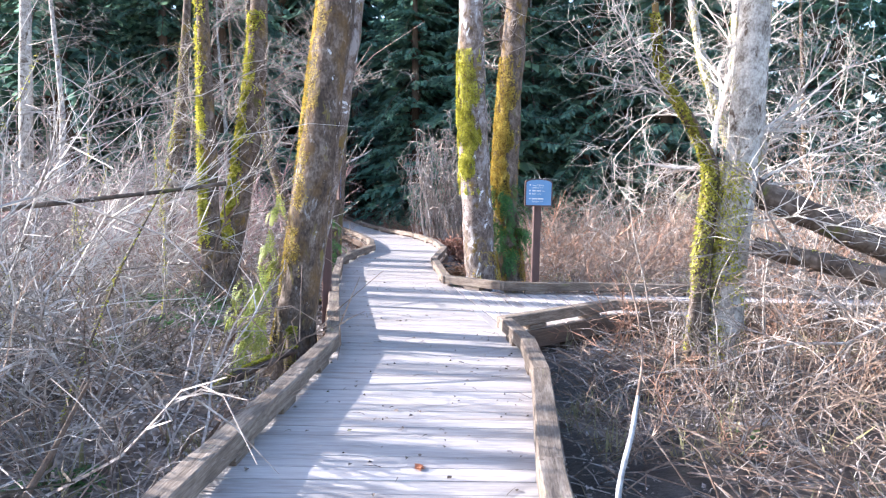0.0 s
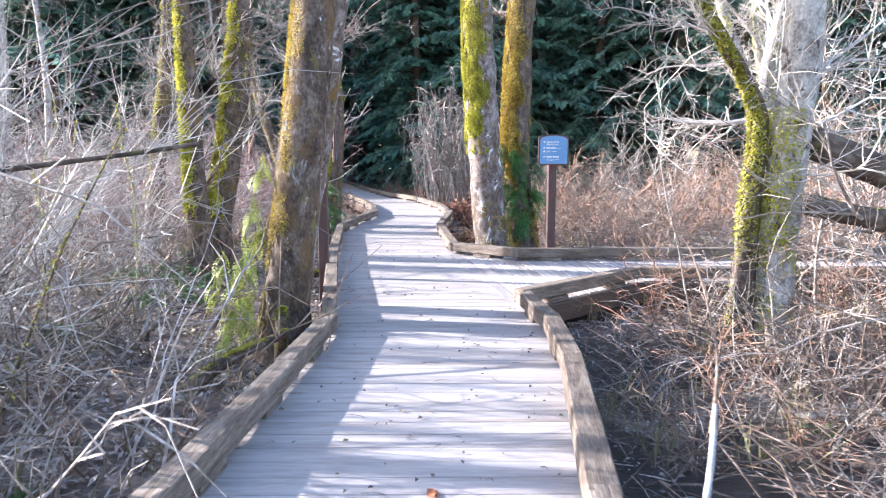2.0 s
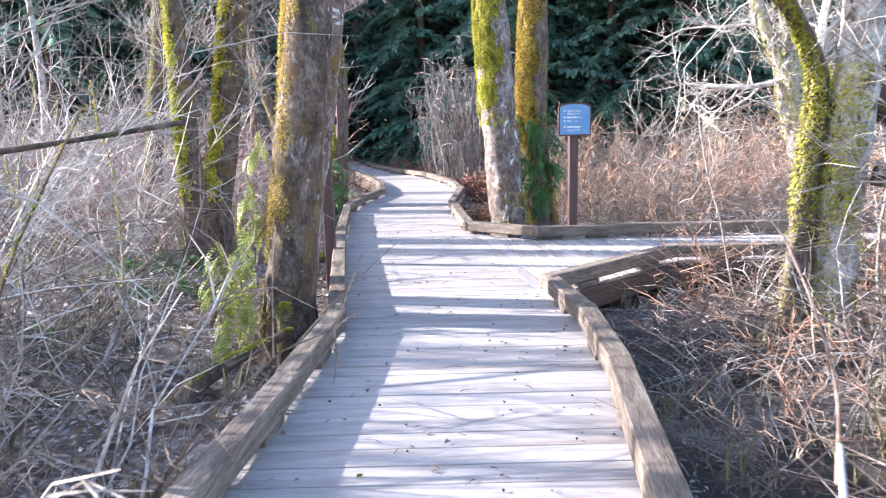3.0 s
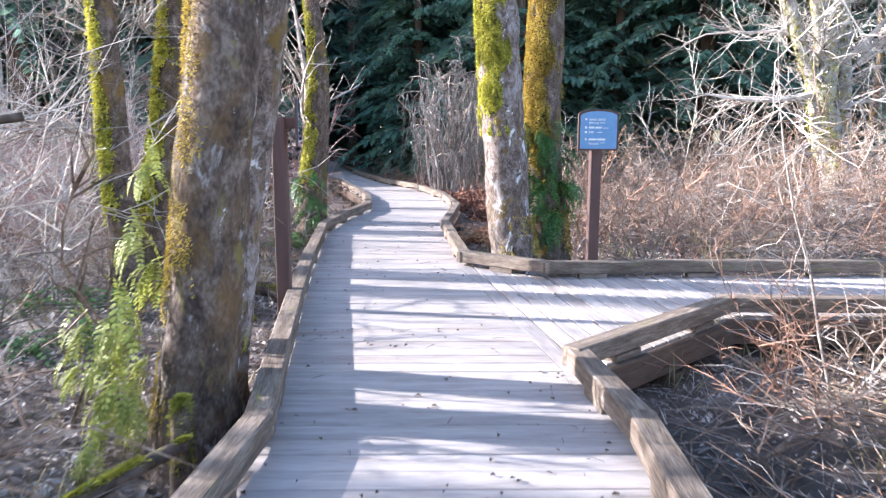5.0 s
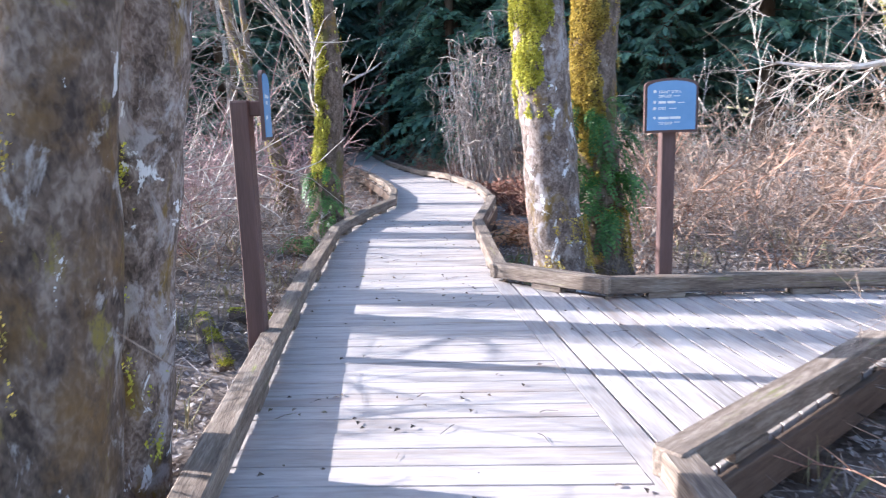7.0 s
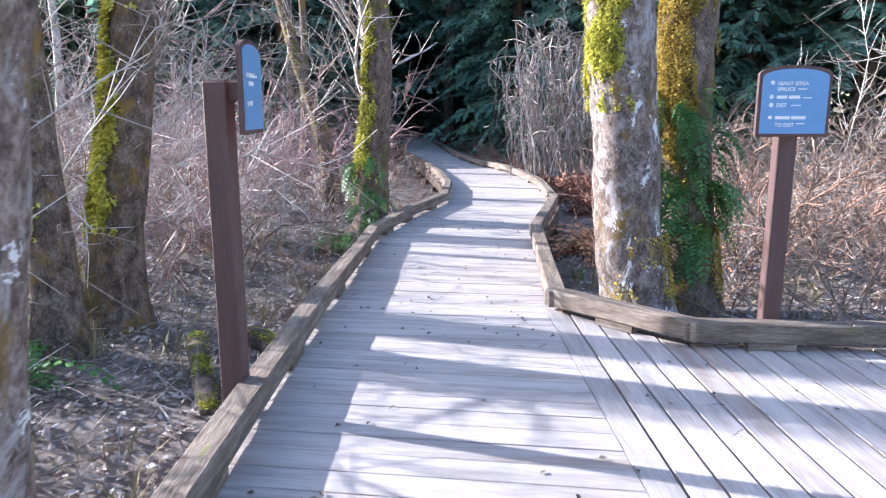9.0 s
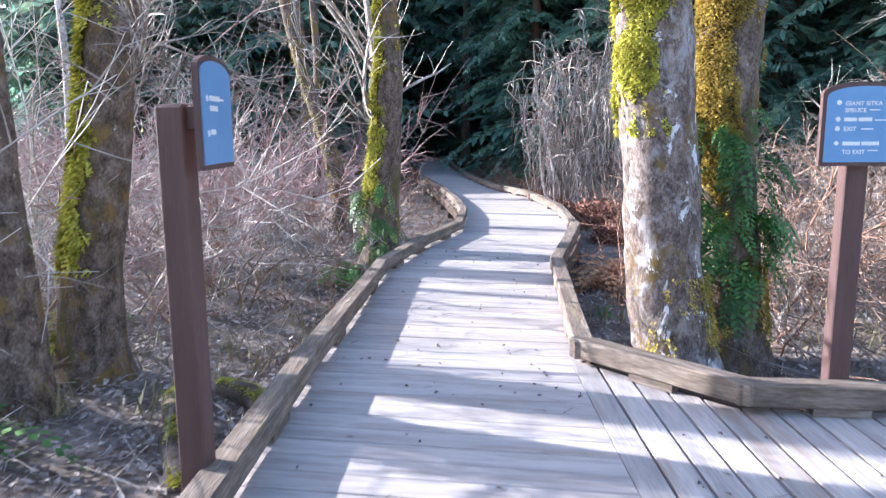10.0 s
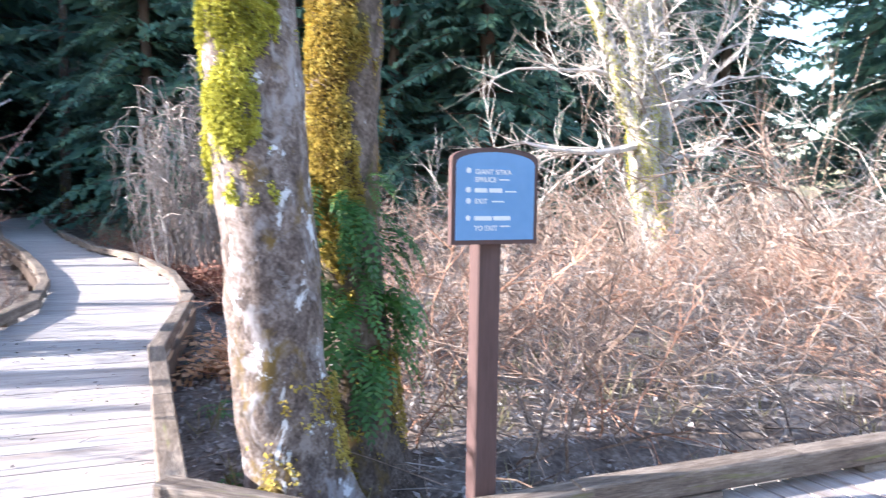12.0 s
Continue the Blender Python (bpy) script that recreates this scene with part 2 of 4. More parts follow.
# ---- ground ----
bm = bmesh.new()
xs = [-400, -200, -100, -60, -40, -30] + [-24 + 0.45 * i for i in range(108)] + [25, 30, 40, 60, 100, 200, 400]
ys = [-400, -200, -100, -50, -25, -14] + [-8 + 0.45 * i for i in range(112)] + [43, 48, 54, 62, 80, 110, 200, 400]
grid = [[bm.verts.new((x, y, ground_height(x, y))) for x in xs] for y in ys]
for j in range(len(ys) - 1):
    for i in range(len(xs) - 1):
        bm.faces.new((grid[j][i], grid[j][i + 1], grid[j + 1][i + 1], grid[j + 1][i]))
ground = new("ground", bm_mesh("ground", bm, SOIL, True))
tagged(ground, "dark forest soil covered with fallen leaves and twigs", "ground", kind="structure")


# ---- signs ----
def sign_panel(width, height, arch, grow, depth):
    """An upright panel with an arched top, bottom centre at the origin, face towards -y."""
    bm = bmesh.new()
    w = width / 2 + grow
    ring = [(-w, -grow), (w, -grow)] + [(w * math.cos(a), height - arch + grow + (arch) * math.sin(a) ** 0.9) for a in [math.pi * k / 14 for k in range(15)]]
    front = [bm.verts.new((x, -depth / 2, z)) for x, z in ring]
    back = [bm.verts.new((x, depth / 2, z)) for x, z in ring]
    bm.faces.new(front)
    bm.faces.new(back[::-1])
    for i in range(len(ring)):
        k = (i + 1) % len(ring)
        bm.faces.new((front[k], front[i], back[i], back[k]))
    bmesh.ops.recalc_face_normals(bm, faces=bm.faces[:])
    return bm


def text_mesh(words, size):
    cu = bpy.data.curves.new("words", "FONT")
    cu.body, cu.size, cu.extrude, cu.offset = words, size, 0.0006, 0.0006
    ob = bpy.data.objects.new("words", cu)
    scene.collection.objects.link(ob)
    me = bpy.data.meshes.new_from_object(ob.evaluated_get(bpy.context.evaluated_depsgraph_get()))
    bpy.data.objects.remove(ob)
    me.materials.clear()
    me.materials.append(SIGN_WHITE)
    return me


def sign_face(owner, at, rz, words=True, deep=0.034):
    """Frame, blue panel and lettering of a trail sign; at: bottom centre of the panel."""
    m = pose(*at, 0, 0, rz)
    board = part("frame", bm_mesh("frame", sign_panel(0.385, 0.385, 0.055, 0.02, deep), SIGN_BROWN), owner, "dark brown arched frame", m)
    part("panel", bm_mesh("panel", sign_panel(0.385, 0.385, 0.055, 0.0, 0.006), SIGN_BLUE), board, "blue panel", pose(0, -deep / 2 - 0.002, 0))
    up = pose(0, -deep / 2 - 0.0065, 0, 90)
    lines = (("GIANT SITKA", -0.105, 0.288, 0.030), ("SPRUCE", -0.105, 0.254, 0.030), ("EXIT", -0.105, 0.160, 0.030), ("TO EXIT", -0.105, 0.042, 0.030))
    for line, x, z, s in lines if words else ():
        part("lettering", text_mesh(line, s), board, "white capital letters", up @ pose(x, z, 0))
    bars = [(-0.105, 0.208, 0.06, 0.019), (-0.035, 0.208, 0.065, 0.019), (-0.105, 0.086, 0.085, 0.019), (-0.012, 0.086, 0.085, 0.019),
            (0.015, 0.262, 0.05, 0.006), (0.045, 0.210, 0.055, 0.006), (-0.02, 0.166, 0.06, 0.006), (0.02, 0.057, 0.05, 0.006)]
    if not words:
        bars = [(-0.105, 0.235, 0.13, 0.020), (-0.105, 0.198, 0.10, 0.020), (-0.105, 0.110, 0.06, 0.020), (0.03, 0.240, 0.05, 0.008)]
    for x, z, w, h in bars:
        part("text_bar", bm_mesh("text_bar", box(w, 0.0015, h, 0), SIGN_WHITE), board, "white line of lettering", pose(x + w / 2, -deep / 2 - 0.0062, z + h / 2))
    for z in (0.300, 0.216, 0.168, 0.094) if words else (0.240, 0.112):
        bm = bmesh.new()
        bmesh.ops.create_cone(bm, cap_ends=True, segments=5 if z < 0.1 else 10, radius1=0.013, radius2=0.011, depth=0.002, matrix=pose(-0.135, -deep / 2 - 0.0065, z + 0.003, 90))
        part("arrow_marker", bm_mesh("arrow_marker", bm, SIGN_WHITE), board, "small white marker")
    return board


POST = box(0.115, 0.095, 1.0, 0.006, (0, 0, 0.5))
post_me = bm_mesh("post", POST, SIGN_BROWN)

sign = thing("trail_sign", "brown wooden trail sign with blue arched panel beside the boardwalk", "sign", (1.455, 10.80, GROUND_Z - 0.1), 4.0)
post = part("post", post_me, sign, "square brown post", pose(0.0, 0.03, 0) @ Matrix.Diagonal((1, 1, 1.80, 1)))
sign_face(sign, (0.0, -0.045, 1.34 - GROUND_Z + 0.1 + 0.02), 0)

sign_b = thing("trail_sign", "brown trail sign post with a side-mounted blue panel", "sign", (-1.515, 9.27, GROUND_Z - 0.1), 0.0)
part("post", post_me, sign_b, "square brown post", Matrix.Diagonal((1, 1, 1.635 - GROUND_Z + 0.1, 1)))
part("arm", bm_mesh("arm", box(0.16, 0.08, 0.09, 0.005), SIGN_BROWN), sign_b, "short brown spacer block", pose(0.07, 0.02, 1.585 - GROUND_Z + 0.1))
sign_face(sign_b, (0.135, 0.05, 1.41 - GROUND_Z + 0.1), 102.0, False, 0.022)


# ---- trees ----
def smooth_axis(axis, steps):
    """Points and radii along a curve through (x, y, z, r)."""
    pts, rad = [], []
    n = len(axis)
    for i in range(n - 1):
        p0, p1, p2, p3 = axis[max(i - 1, 0)], axis[i], axis[i + 1], axis[min(i + 2, n - 1)]
        for s in range(steps + (i == n - 2)):
            t = s / steps
            q = [0.5 * (2 * p1[k] + (p2[k] - p0[k]) * t + (2 * p0[k] - 5 * p1[k] + 4 * p2[k] - p3[k]) * t * t + (3 * p1[k] - p0[k] - 3 * p2[k] + p3[k]) * t ** 3) for k in range(4)]
            pts.append(Vector(q[:3]))
            rad.append(max(q[3], 0.004))
    return pts, rad


def trunk_build(axis, sides=18, steps=9, rough=0.08, flare=0.5, seed=0.0):
    pts, rad = smooth_axis(axis, steps)
    b = Build()
    b.tube(pts, rad, sides)
    z0 = axis[0][2]
    for i, p in enumerate(pts):
        up = max(0.0, 1.0 - (p.z - z0) / 0.55)
        for k in range(sides):
            v = b.v[i * sides + k]
            d = v - p
            ang = 2 * math.pi * k / sides
            lump = noise.noise((v.x * 3 + seed, v.y * 3, v.z * 1.5)) + 0.6 * noise.noise((v.x * 11, v.y * 11 + seed, v.z * 5))
            root = flare * up * up * (0.7 + 0.5 * math.sin(ang * 4 + seed) + 0.3 * math.sin(ang * 7 + seed * 2))
            b.v[i * sides + k] = p + d * (1 + rough * 1.6 * lump + root)
    return b, pts, rad


def bough(b, start, direction, length, r, depth, rr, droop=-0.1, curl=0.35, sides=4):
    """A crooked limb with side twigs."""
    steps = 5 if depth else 4
    p, d = Vector(start), Vector(direction).normalized()
    pts, rad = [p.copy()], [r]
    for i in range(steps):
        d = (d + Vector((rr.gauss(0, curl), rr.gauss(0, curl), rr.gauss(0, curl) + droop)) * 0.45).normalized()
        p = p + d * (length / steps)
        pts.append(p.copy())
        rad.append(r * (1 - 0.8 * (i + 1) / steps) + 0.0008)
    b.tube(pts, rad, sides if depth else 3)
    if depth:
        for k in range(6 + depth * 2):
            i = rr.randint(1, steps)
            side = Vector((rr.gauss(0, 1), rr.gauss(0, 1), rr.gauss(0.25, 0.8)))
            dd = (pts[i] - pts[i - 1]).normalized() * 0.7 + side.normalized() * 0.8
            bough(b, pts[i - 1].lerp(pts[i], rr.random()), dd, length * rr.uniform(0.28, 0.55), rad[i] * 0.6 + 0.001, depth - 1, rr, droop, curl, 3)


def moss_tufts(pts, rad, n, rr, lo, hi, towards=None, size=0.026, least=0.2):
    """Short dense moss blades in cushions on a trunk between two heights."""
    b = Build()
    near = [i for i in range(len(pts) - 1) if lo - 0.3 < pts[i].z < hi + 0.3]
    for _ in range(n if near else 0):
        i = rr.choice(near)
        c = pts[i].lerp(pts[i + 1], rr.random())
        ang = rr.uniform(0, 2 * math.pi)
        d = Vector((math.cos(ang), math.sin(ang), 0))
        fade = 0.7 * max(0.0, (lo + 0.6 - c.z) / 0.8)
        lump = noise.noise((d.x * 1.3 + c.x, d.y * 1.3 + c.y, c.z * 1.9 + 3)) + 0.7 * noise.noise((d.x * 4 + c.x, d.y * 4, c.z * 6)) + (0.75 * d.dot(towards) if towards else 0) - fade
        if lump < least + rr.uniform(-0.22, 0.16):
            continue
        root = c + d * rad[i] * (0.97 + 0.10 * min(1.0, lump * 2))
        tip = root + d * size * rr.uniform(0.3, 1.2) + Vector((rr.gauss(0, 0.5), rr.gauss(0, 0.5), rr.uniform(-1.3, 0.3))) * size
        side = Vector((-d.y, d.x, rr.uniform(-0.6, 0.6))) * size * 0.45
        b.blade(root, tip, side, size * 0.2)
    return b


def broadleaf(name, label, axis, bark, seed, limbs=(), moss=0, moss_mat=None, moss_span=(0, 3), crown=8, sides=18, limb_mat=None, towards=Vector((-0.85, -0.35, 0)), rough=0.08, flare=0.5, crown_from=0.55, moss_size=0.024, moss_least=0.2, foot_moss=0):
    """A bare tree whose trunk follows axis (from its base); limbs: (height share, direction, length, radius)."""
    rr = random.Random(seed)
    x0, y0 = axis[0][0], axis[0][1]
    z0 = axis[0][2]
    rel = [(x - x0, y - y0, z - z0, r) for x, y, z, r in axis]
    tree = thing(name, label, "tree", (x0, y0, z0))
    b, pts, rad = trunk_build(rel, sides, 9, rough, flare, seed * 1.7)
    part("trunk", b.mesh("trunk", bark, True), tree)
    for share, d, length, r in limbs:
        i = int(share * (len(pts) - 1))
        lb = Build()
        bough(lb, pts[i], d, length, r, 2, rr, 0.0, 0.34, 6)
        part("limb", lb.mesh("limb", limb_mat or bark), tree)
    for k in range(crown):
        i = rr.randint(int(crown_from * (len(pts) - 1)), len(pts) - 1)
        a = rr.uniform(0, 2 * math.pi)
        lb = Build()
        bough(lb, pts[i], (math.cos(a), math.sin(a), rr.uniform(-0.1, 0.8)), rr.uniform(0.9, 2.2), max(0.005, rad[i] * 0.075), 2, rr, -0.05, 0.6)
        part("branch", lb.mesh("branch", limb_mat or bark), tree)
    if moss:
        mb = moss_tufts(pts, rad, moss, rr, moss_span[0] - z0, moss_span[1] - z0, towards, moss_size, moss_least)
        if mb.v:
            part("moss", mb.mesh("moss", moss_mat or MOSS), tree, "shaggy yellow-green moss")["kind"] = "stuff"
    if foot_moss:
        mb = moss_tufts(pts, rad, foot_moss, rr, 0.0, 0.65, Vector((0.3, -0.5, 0)), 0.02, 0.25)
        part("moss", mb.mesh("moss", MOSS_OCHRE), tree, "ochre moss round the foot")["kind"] = "stuff"
    return tree


Z = GROUND_Z - 0.05
broadleaf("alder_tree", "thick mossy alder trunk close beside the boardwalk kerb",
          [(-1.50, 6.98, Z, 0.235), (-1.45, 6.98, 0.2, 0.20), (-1.36, 6.98, 0.9, 0.19), (-1.27, 7.0, 1.7, 0.185), (-1.18, 7.05, 2.6, 0.18), (-1.08, 7.1, 3.6, 0.17), (-0.95, 7.2, 6.0, 0.13), (-0.9, 7.3, 9.0, 0.06)],
          BARK_ALDER, 3, crown_from=0.72, moss=60000, moss_size=0.012, moss_span=(-0.3, 3.4), moss_mat=MOSS_OCHRE, moss_least=0.5, sides=28, rough=0.10, towards=Vector((-1.0, 0.0, 0)), limb_mat=CANE_GREY)
broadleaf("alder_tree", "pale mossy trunk leaning behind the thick alder",
          [(-1.62, 7.62, Z, 0.20), (-1.52, 7.60, 0.2, 0.17), (-1.40, 7.56, 0.9, 0.155), (-1.25, 7.52, 1.7, 0.15), (-1.12, 7.50, 2.6, 0.14), (-0.98, 7.5, 3.6, 0.13), (-0.75, 7.6, 6.0, 0.1), (-0.6, 7.7, 9.0, 0.05)],
          BARK_LICHEN, 4, crown_from=0.72, moss=30000, moss_size=0.013, moss_span=(-0.3, 1.1), moss_least=0.35, sides=22, rough=0.10, limb_mat=CANE_GREY)
broadleaf("maple_tree", "lichen-spotted mossy maple trunk behind the kerb",
          [(0.74, 11.72, Z, 0.32), (0.69, 11.72, 0.15, 0.27), (0.61, 11.72, 0.8, 0.25), (0.54, 11.72, 1.5, 0.245), (0.49, 11.72, 2.3, 0.24), (0.43, 11.75, 3.4, 0.22), (0.35, 11.9, 6.0, 0.17), (0.3, 12.0, 9.5, 0.08)],
          BARK_LICHEN, 5, crown_from=0.74, moss=80000, moss_size=0.020, moss_span=(1.75, 3.4), moss_mat=MOSS, foot_moss=9000, rough=0.10, sides=28, limb_mat=CANE_GREY)
broadleaf("maple_tree", "ochre-mossed maple trunk overgrown with hanging ferns",
          [(1.17, 12.22, Z, 0.34), (1.14, 12.22, 0.2, 0.28), (1.11, 12.22, 0.8, 0.245), (1.07, 12.22, 1.5, 0.225), (1.08, 12.22, 2.3, 0.22), (1.12, 12.24, 3.4, 0.20), (1.25, 12.3, 6.0, 0.15), (1.4, 12.4, 9.5, 0.07)],
          BARK_MOSS, 6, crown_from=0.74, moss=70000, moss_size=0.020, moss_span=(1.1, 3.4), moss_mat=MOSS_OCHRE, foot_moss=12000, rough=0.10, sides=26, limb_mat=CANE_GREY)
broadleaf("alder_tree", "pale grey alder trunk standing in bare brush",
          [(2.92, 7.1, Z, 0.20), (2.92, 7.1, 0.4, 0.17), (2.93, 7.08, 1.2, 0.165), (2.97, 7.03, 2.1, 0.16), (3.0, 7.0, 3.2, 0.15), (3.1, 7.0, 6.0, 0.11), (3.2, 7.0, 9.0, 0.05)],
          BARK_WHITE, 8, limbs=[(0.42, (0.9, -0.2, 0.35), 2.2, 0.016), (0.5, (0.9, 0.3, 0.5), 2.0, 0.016), (0.36, (0.7, -0.6, 0.3), 1.6, 0.012)], moss=9000, moss_span=(-0.2, 1.5), sides=20, limb_mat=TWIG_PALE)
broadleaf("willow_tree", "crooked mossy stem with a kinked limb",
          [(2.62, 7.1, Z, 0.13), (2.64, 7.1, 0.4, 0.10), (2.67, 7.1, 1.2, 0.085), (2.70, 7.1, 1.75, 0.075), (2.55, 7.05, 2.1, 0.06), (2.30, 7.0, 2.45, 0.055), (2.12, 7.0, 2.8, 0.045), (2.02, 7.0, 3.4, 0.03)],
          BARK_MOSS, 9, limbs=[(0.45, (0.25, 0.1, 1.0), 2.2, 0.035), (0.7, (-0.6, 0, 0.5), 1.0, 0.015)], moss=14000, moss_span=(0.2, 3.0), crown=5, limb_mat=TWIG_PALE)
broadleaf("maple_tree", "sunlit pale mossy maple with forked trunk in the thicket",
          [(8.95, 19.3, Z, 0.46), (8.75, 19.3, 0.5, 0.39), (8.35, 19.3, 1.6, 0.33), (8.15, 19.3, 2.6, 0.29), (8.25, 19.3, 3.2, 0.24), (8.02, 19.3, 4.3, 0.21), (7.85, 19.3, 5.4, 0.17), (7.7, 19.2, 8, 0.11), (7.6, 19, 11, 0.04)],
          BARK_WHITE, 10, limbs=[(0.30, (0.9, 0.3, 0.45), 3.4, 0.06), (0.45, (0.85, -0.3, 0.65), 3.6, 0.07), (0.5, (0.9, 0.2, 0.3), 4.5, 0.05), (0.6, (-0.8, -0.3, 0.7), 3.0, 0.05)], moss=8000, moss_size=0.03, moss_span=(0.5, 6.0), sides=18, crown=18, limb_mat=TWIG_PALE, crown_from=0.3)
broadleaf("maple_tree", "sunlit second stem of the forked mossy maple",
          [(8.75, 19.15, Z, 0.25), (8.45, 19.15, 1.2, 0.20), (8.05, 19.15, 2.5, 0.17), (7.7, 19.15, 3.1, 0.15), (7.27, 19.15, 4.2, 0.14), (6.84, 19.15, 5.3, 0.12), (6.2, 19.1, 8, 0.06)],
          BARK_WHITE, 16, limbs=[(0.34, (-1.0, -0.1, -0.12), 2.6, 0.085), (0.6, (-0.9, 0.2, 0.3), 2.4, 0.05)], moss=6000, moss_size=0.03, moss_span=(0.5, 6.0), sides=14, crown=6, limb_mat=TWIG_PALE, crown_from=0.4)
broadleaf("maple_tree", "sunlit straight stem beside the forked mossy maple",
          [(9.05, 19.45, Z, 0.24), (8.85, 19.45, 1.2, 0.19), (8.75, 19.45, 2.1, 0.17), (8.62, 19.45, 3.9, 0.15), (8.4, 19.45, 5.5, 0.12), (8.3, 19.4, 9, 0.05)],
          BARK_WHITE, 17, limbs=[(0.5, (0.9, 0.1, 0.5), 3.0, 0.05)], moss=5000, moss_size=0.03, moss_span=(1.0, 6.0), sides=14, crown=12, limb_mat=TWIG_PALE, crown_from=0.4)
broadleaf("maple_tree", "mossy tree with ferns round its base beside the bend",
          [(-2.55, 15.8, Z, 0.27), (-2.50, 15.8, 0.4, 0.24), (-2.42, 15.75, 1.2, 0.21), (-2.36, 15.7, 2.0, 0.19), (-2.33, 15.7, 2.8, 0.15), (-2.5, 15.7, 4.6, 0.1), (-2.6, 15.7, 8, 0.05)],
          BARK_MOSS, 11, limbs=[(0.5, (-0.5, 0.2, 1), 2.5, 0.04), (0.4, (-0.8, -0.3, 0.6), 1.6, 0.014), (0.3, (-0.35, 0.1, 1), 3.5, 0.09)], moss=36000, moss_size=0.032, moss_span=(0, 3.5), moss_least=0.42, towards=Vector((-0.7, -0.2, 0)), crown=4, crown_from=0.75, limb_mat=CANE_GREY)
broadleaf("alder_tree", "leaning brown stem with patches of moss",
          [(-4.0, 18.7, Z, 0.2), (-4.1, 18.7, 0.8, 0.15), (-4.35, 18.7, 1.7, 0.13), (-4.75, 18.7, 3.0, 0.11), (-5.1, 18.7, 5, 0.09), (-5.3, 18.7, 9, 0.04)], BARK_MOSS, 12, moss=1500, limb_mat=CANE_GREY)
broadleaf("willow_tree", "mossy grey stem among bare canes",
          [(-3.45, 10.5, Z, 0.20), (-3.45, 10.5, 0.6, 0.15), (-3.48, 10.5, 1.4, 0.135), (-3.50, 10.5, 2.2, 0.125), (-3.55, 10.5, 3.4, 0.1), (-3.7, 10.5, 7, 0.05)], BARK_MOSS, 13, moss=26000, moss_size=0.03, moss_span=(0.2, 4), moss_least=0.45, limb_mat=CANE_GREY,
          limbs=[(0.4, (-0.8, -0.5, 0.4), 2.0, 0.02)])
broadleaf("maple_tree", "leaning trunk shaggy with bright yellow-green moss",
          [(-3.50, 11.2, Z, 0.27), (-3.42, 11.2, 0.4, 0.21), (-3.30, 11.2, 1.0, 0.19), (-3.18, 11.2, 1.7, 0.18), (-3.05, 11.2, 2.6, 0.17), (-2.95, 11.2, 3.6, 0.15), (-2.9, 11.2, 7, 0.07)], BARK_MOSS, 14, moss=60000, moss_size=0.034, moss_span=(0.1, 3.8), moss_least=0.42, limb_mat=CANE_GREY,
          limbs=[(0.5, (0.6, -0.5, 0.6), 1.6, 0.02)])
broadleaf("willow_tree", "mossy stem with knotted bark",
          [(-5.9, 14.9, Z, 0.22), (-5.85, 14.9, 0.6, 0.17), (-5.75, 14.9, 1.4, 0.15), (-5.65, 14.9, 2.2, 0.14), (-5.5, 14.9, 3.4, 0.11), (-5.3, 14.9, 7, 0.05)], BARK_MOSS, 15, moss=8000, moss_span=(0.2, 4), limb_mat=CANE_GREY)
broadleaf("alder_tree", "straight grey trunk where the path turns behind it",
          [(-6.0, 46.9, Z, 0.36), (-6.0, 46.9, 0.8, 0.27), (-6.0, 46.9, 3.0, 0.25), (-5.95, 46.9, 7.0, 0.21), (-5.9, 46.9, 14, 0.12), (-5.9, 46.9, 19, 0.04)], BARK_ALDER, 18, moss=1500, moss_span=(0, 1.2), sides=12, limb_mat=CANE_GREY)
# trees further off, whose shadows cross the deck
rr = random.Random(21)
for k in range(16):
    x, y = -9.0 - 13 * rr.random(), -4 + 1.35 * k + rr.uniform(-0.6, 0.6)
    lean = rr.uniform(-0.05, 0.05)
    for y0 in (7.0, 11.8, 7.9):
        if abs(y - y0 + 0.216 * (x + 0.8)) < 0.45:
            y += 0.8
    r = rr.uniform(0.08, 0.17)
    broadleaf("alder_tree", "slim bare alder in the open brush", [(x, y, Z, r * 1.4), (x + lean, y, 0.8, r), (x + 3 * lean, y + lean, 4, r * 0.8), (x + 6 * lean, y, 8, r * 0.5), (x + 7 * lean, y, 12, 0.03)], BARK_WHITE, 40 + k,
              crown=6, sides=8, limb_mat=TWIG_PALE, crown_from=0.22)
for k, (x, y) in enumerate([(12, 24), (4, 32), (-8, 27), (-12, 22), (-6.5, 24), (15, 17), (12.5, 12), (1.2, 27), (9.5, 14.5), (-10, 32)]):
    broadleaf("alder_tree", "slender bare tree at the edge of the thicket", [(x, y, Z, 0.16), (x + 0.1, y, 1.5, 0.11), (x + 0.15, y, 4, 0.09), (x - 0.2, y, 8, 0.05), (x - 0.3, y, 11, 0.02)], (BARK_MOSS, BARK_WHITE)[k % 2], 80 + k,
              crown=9, sides=8, limb_mat=CANE_GREY, crown_from=0.2)


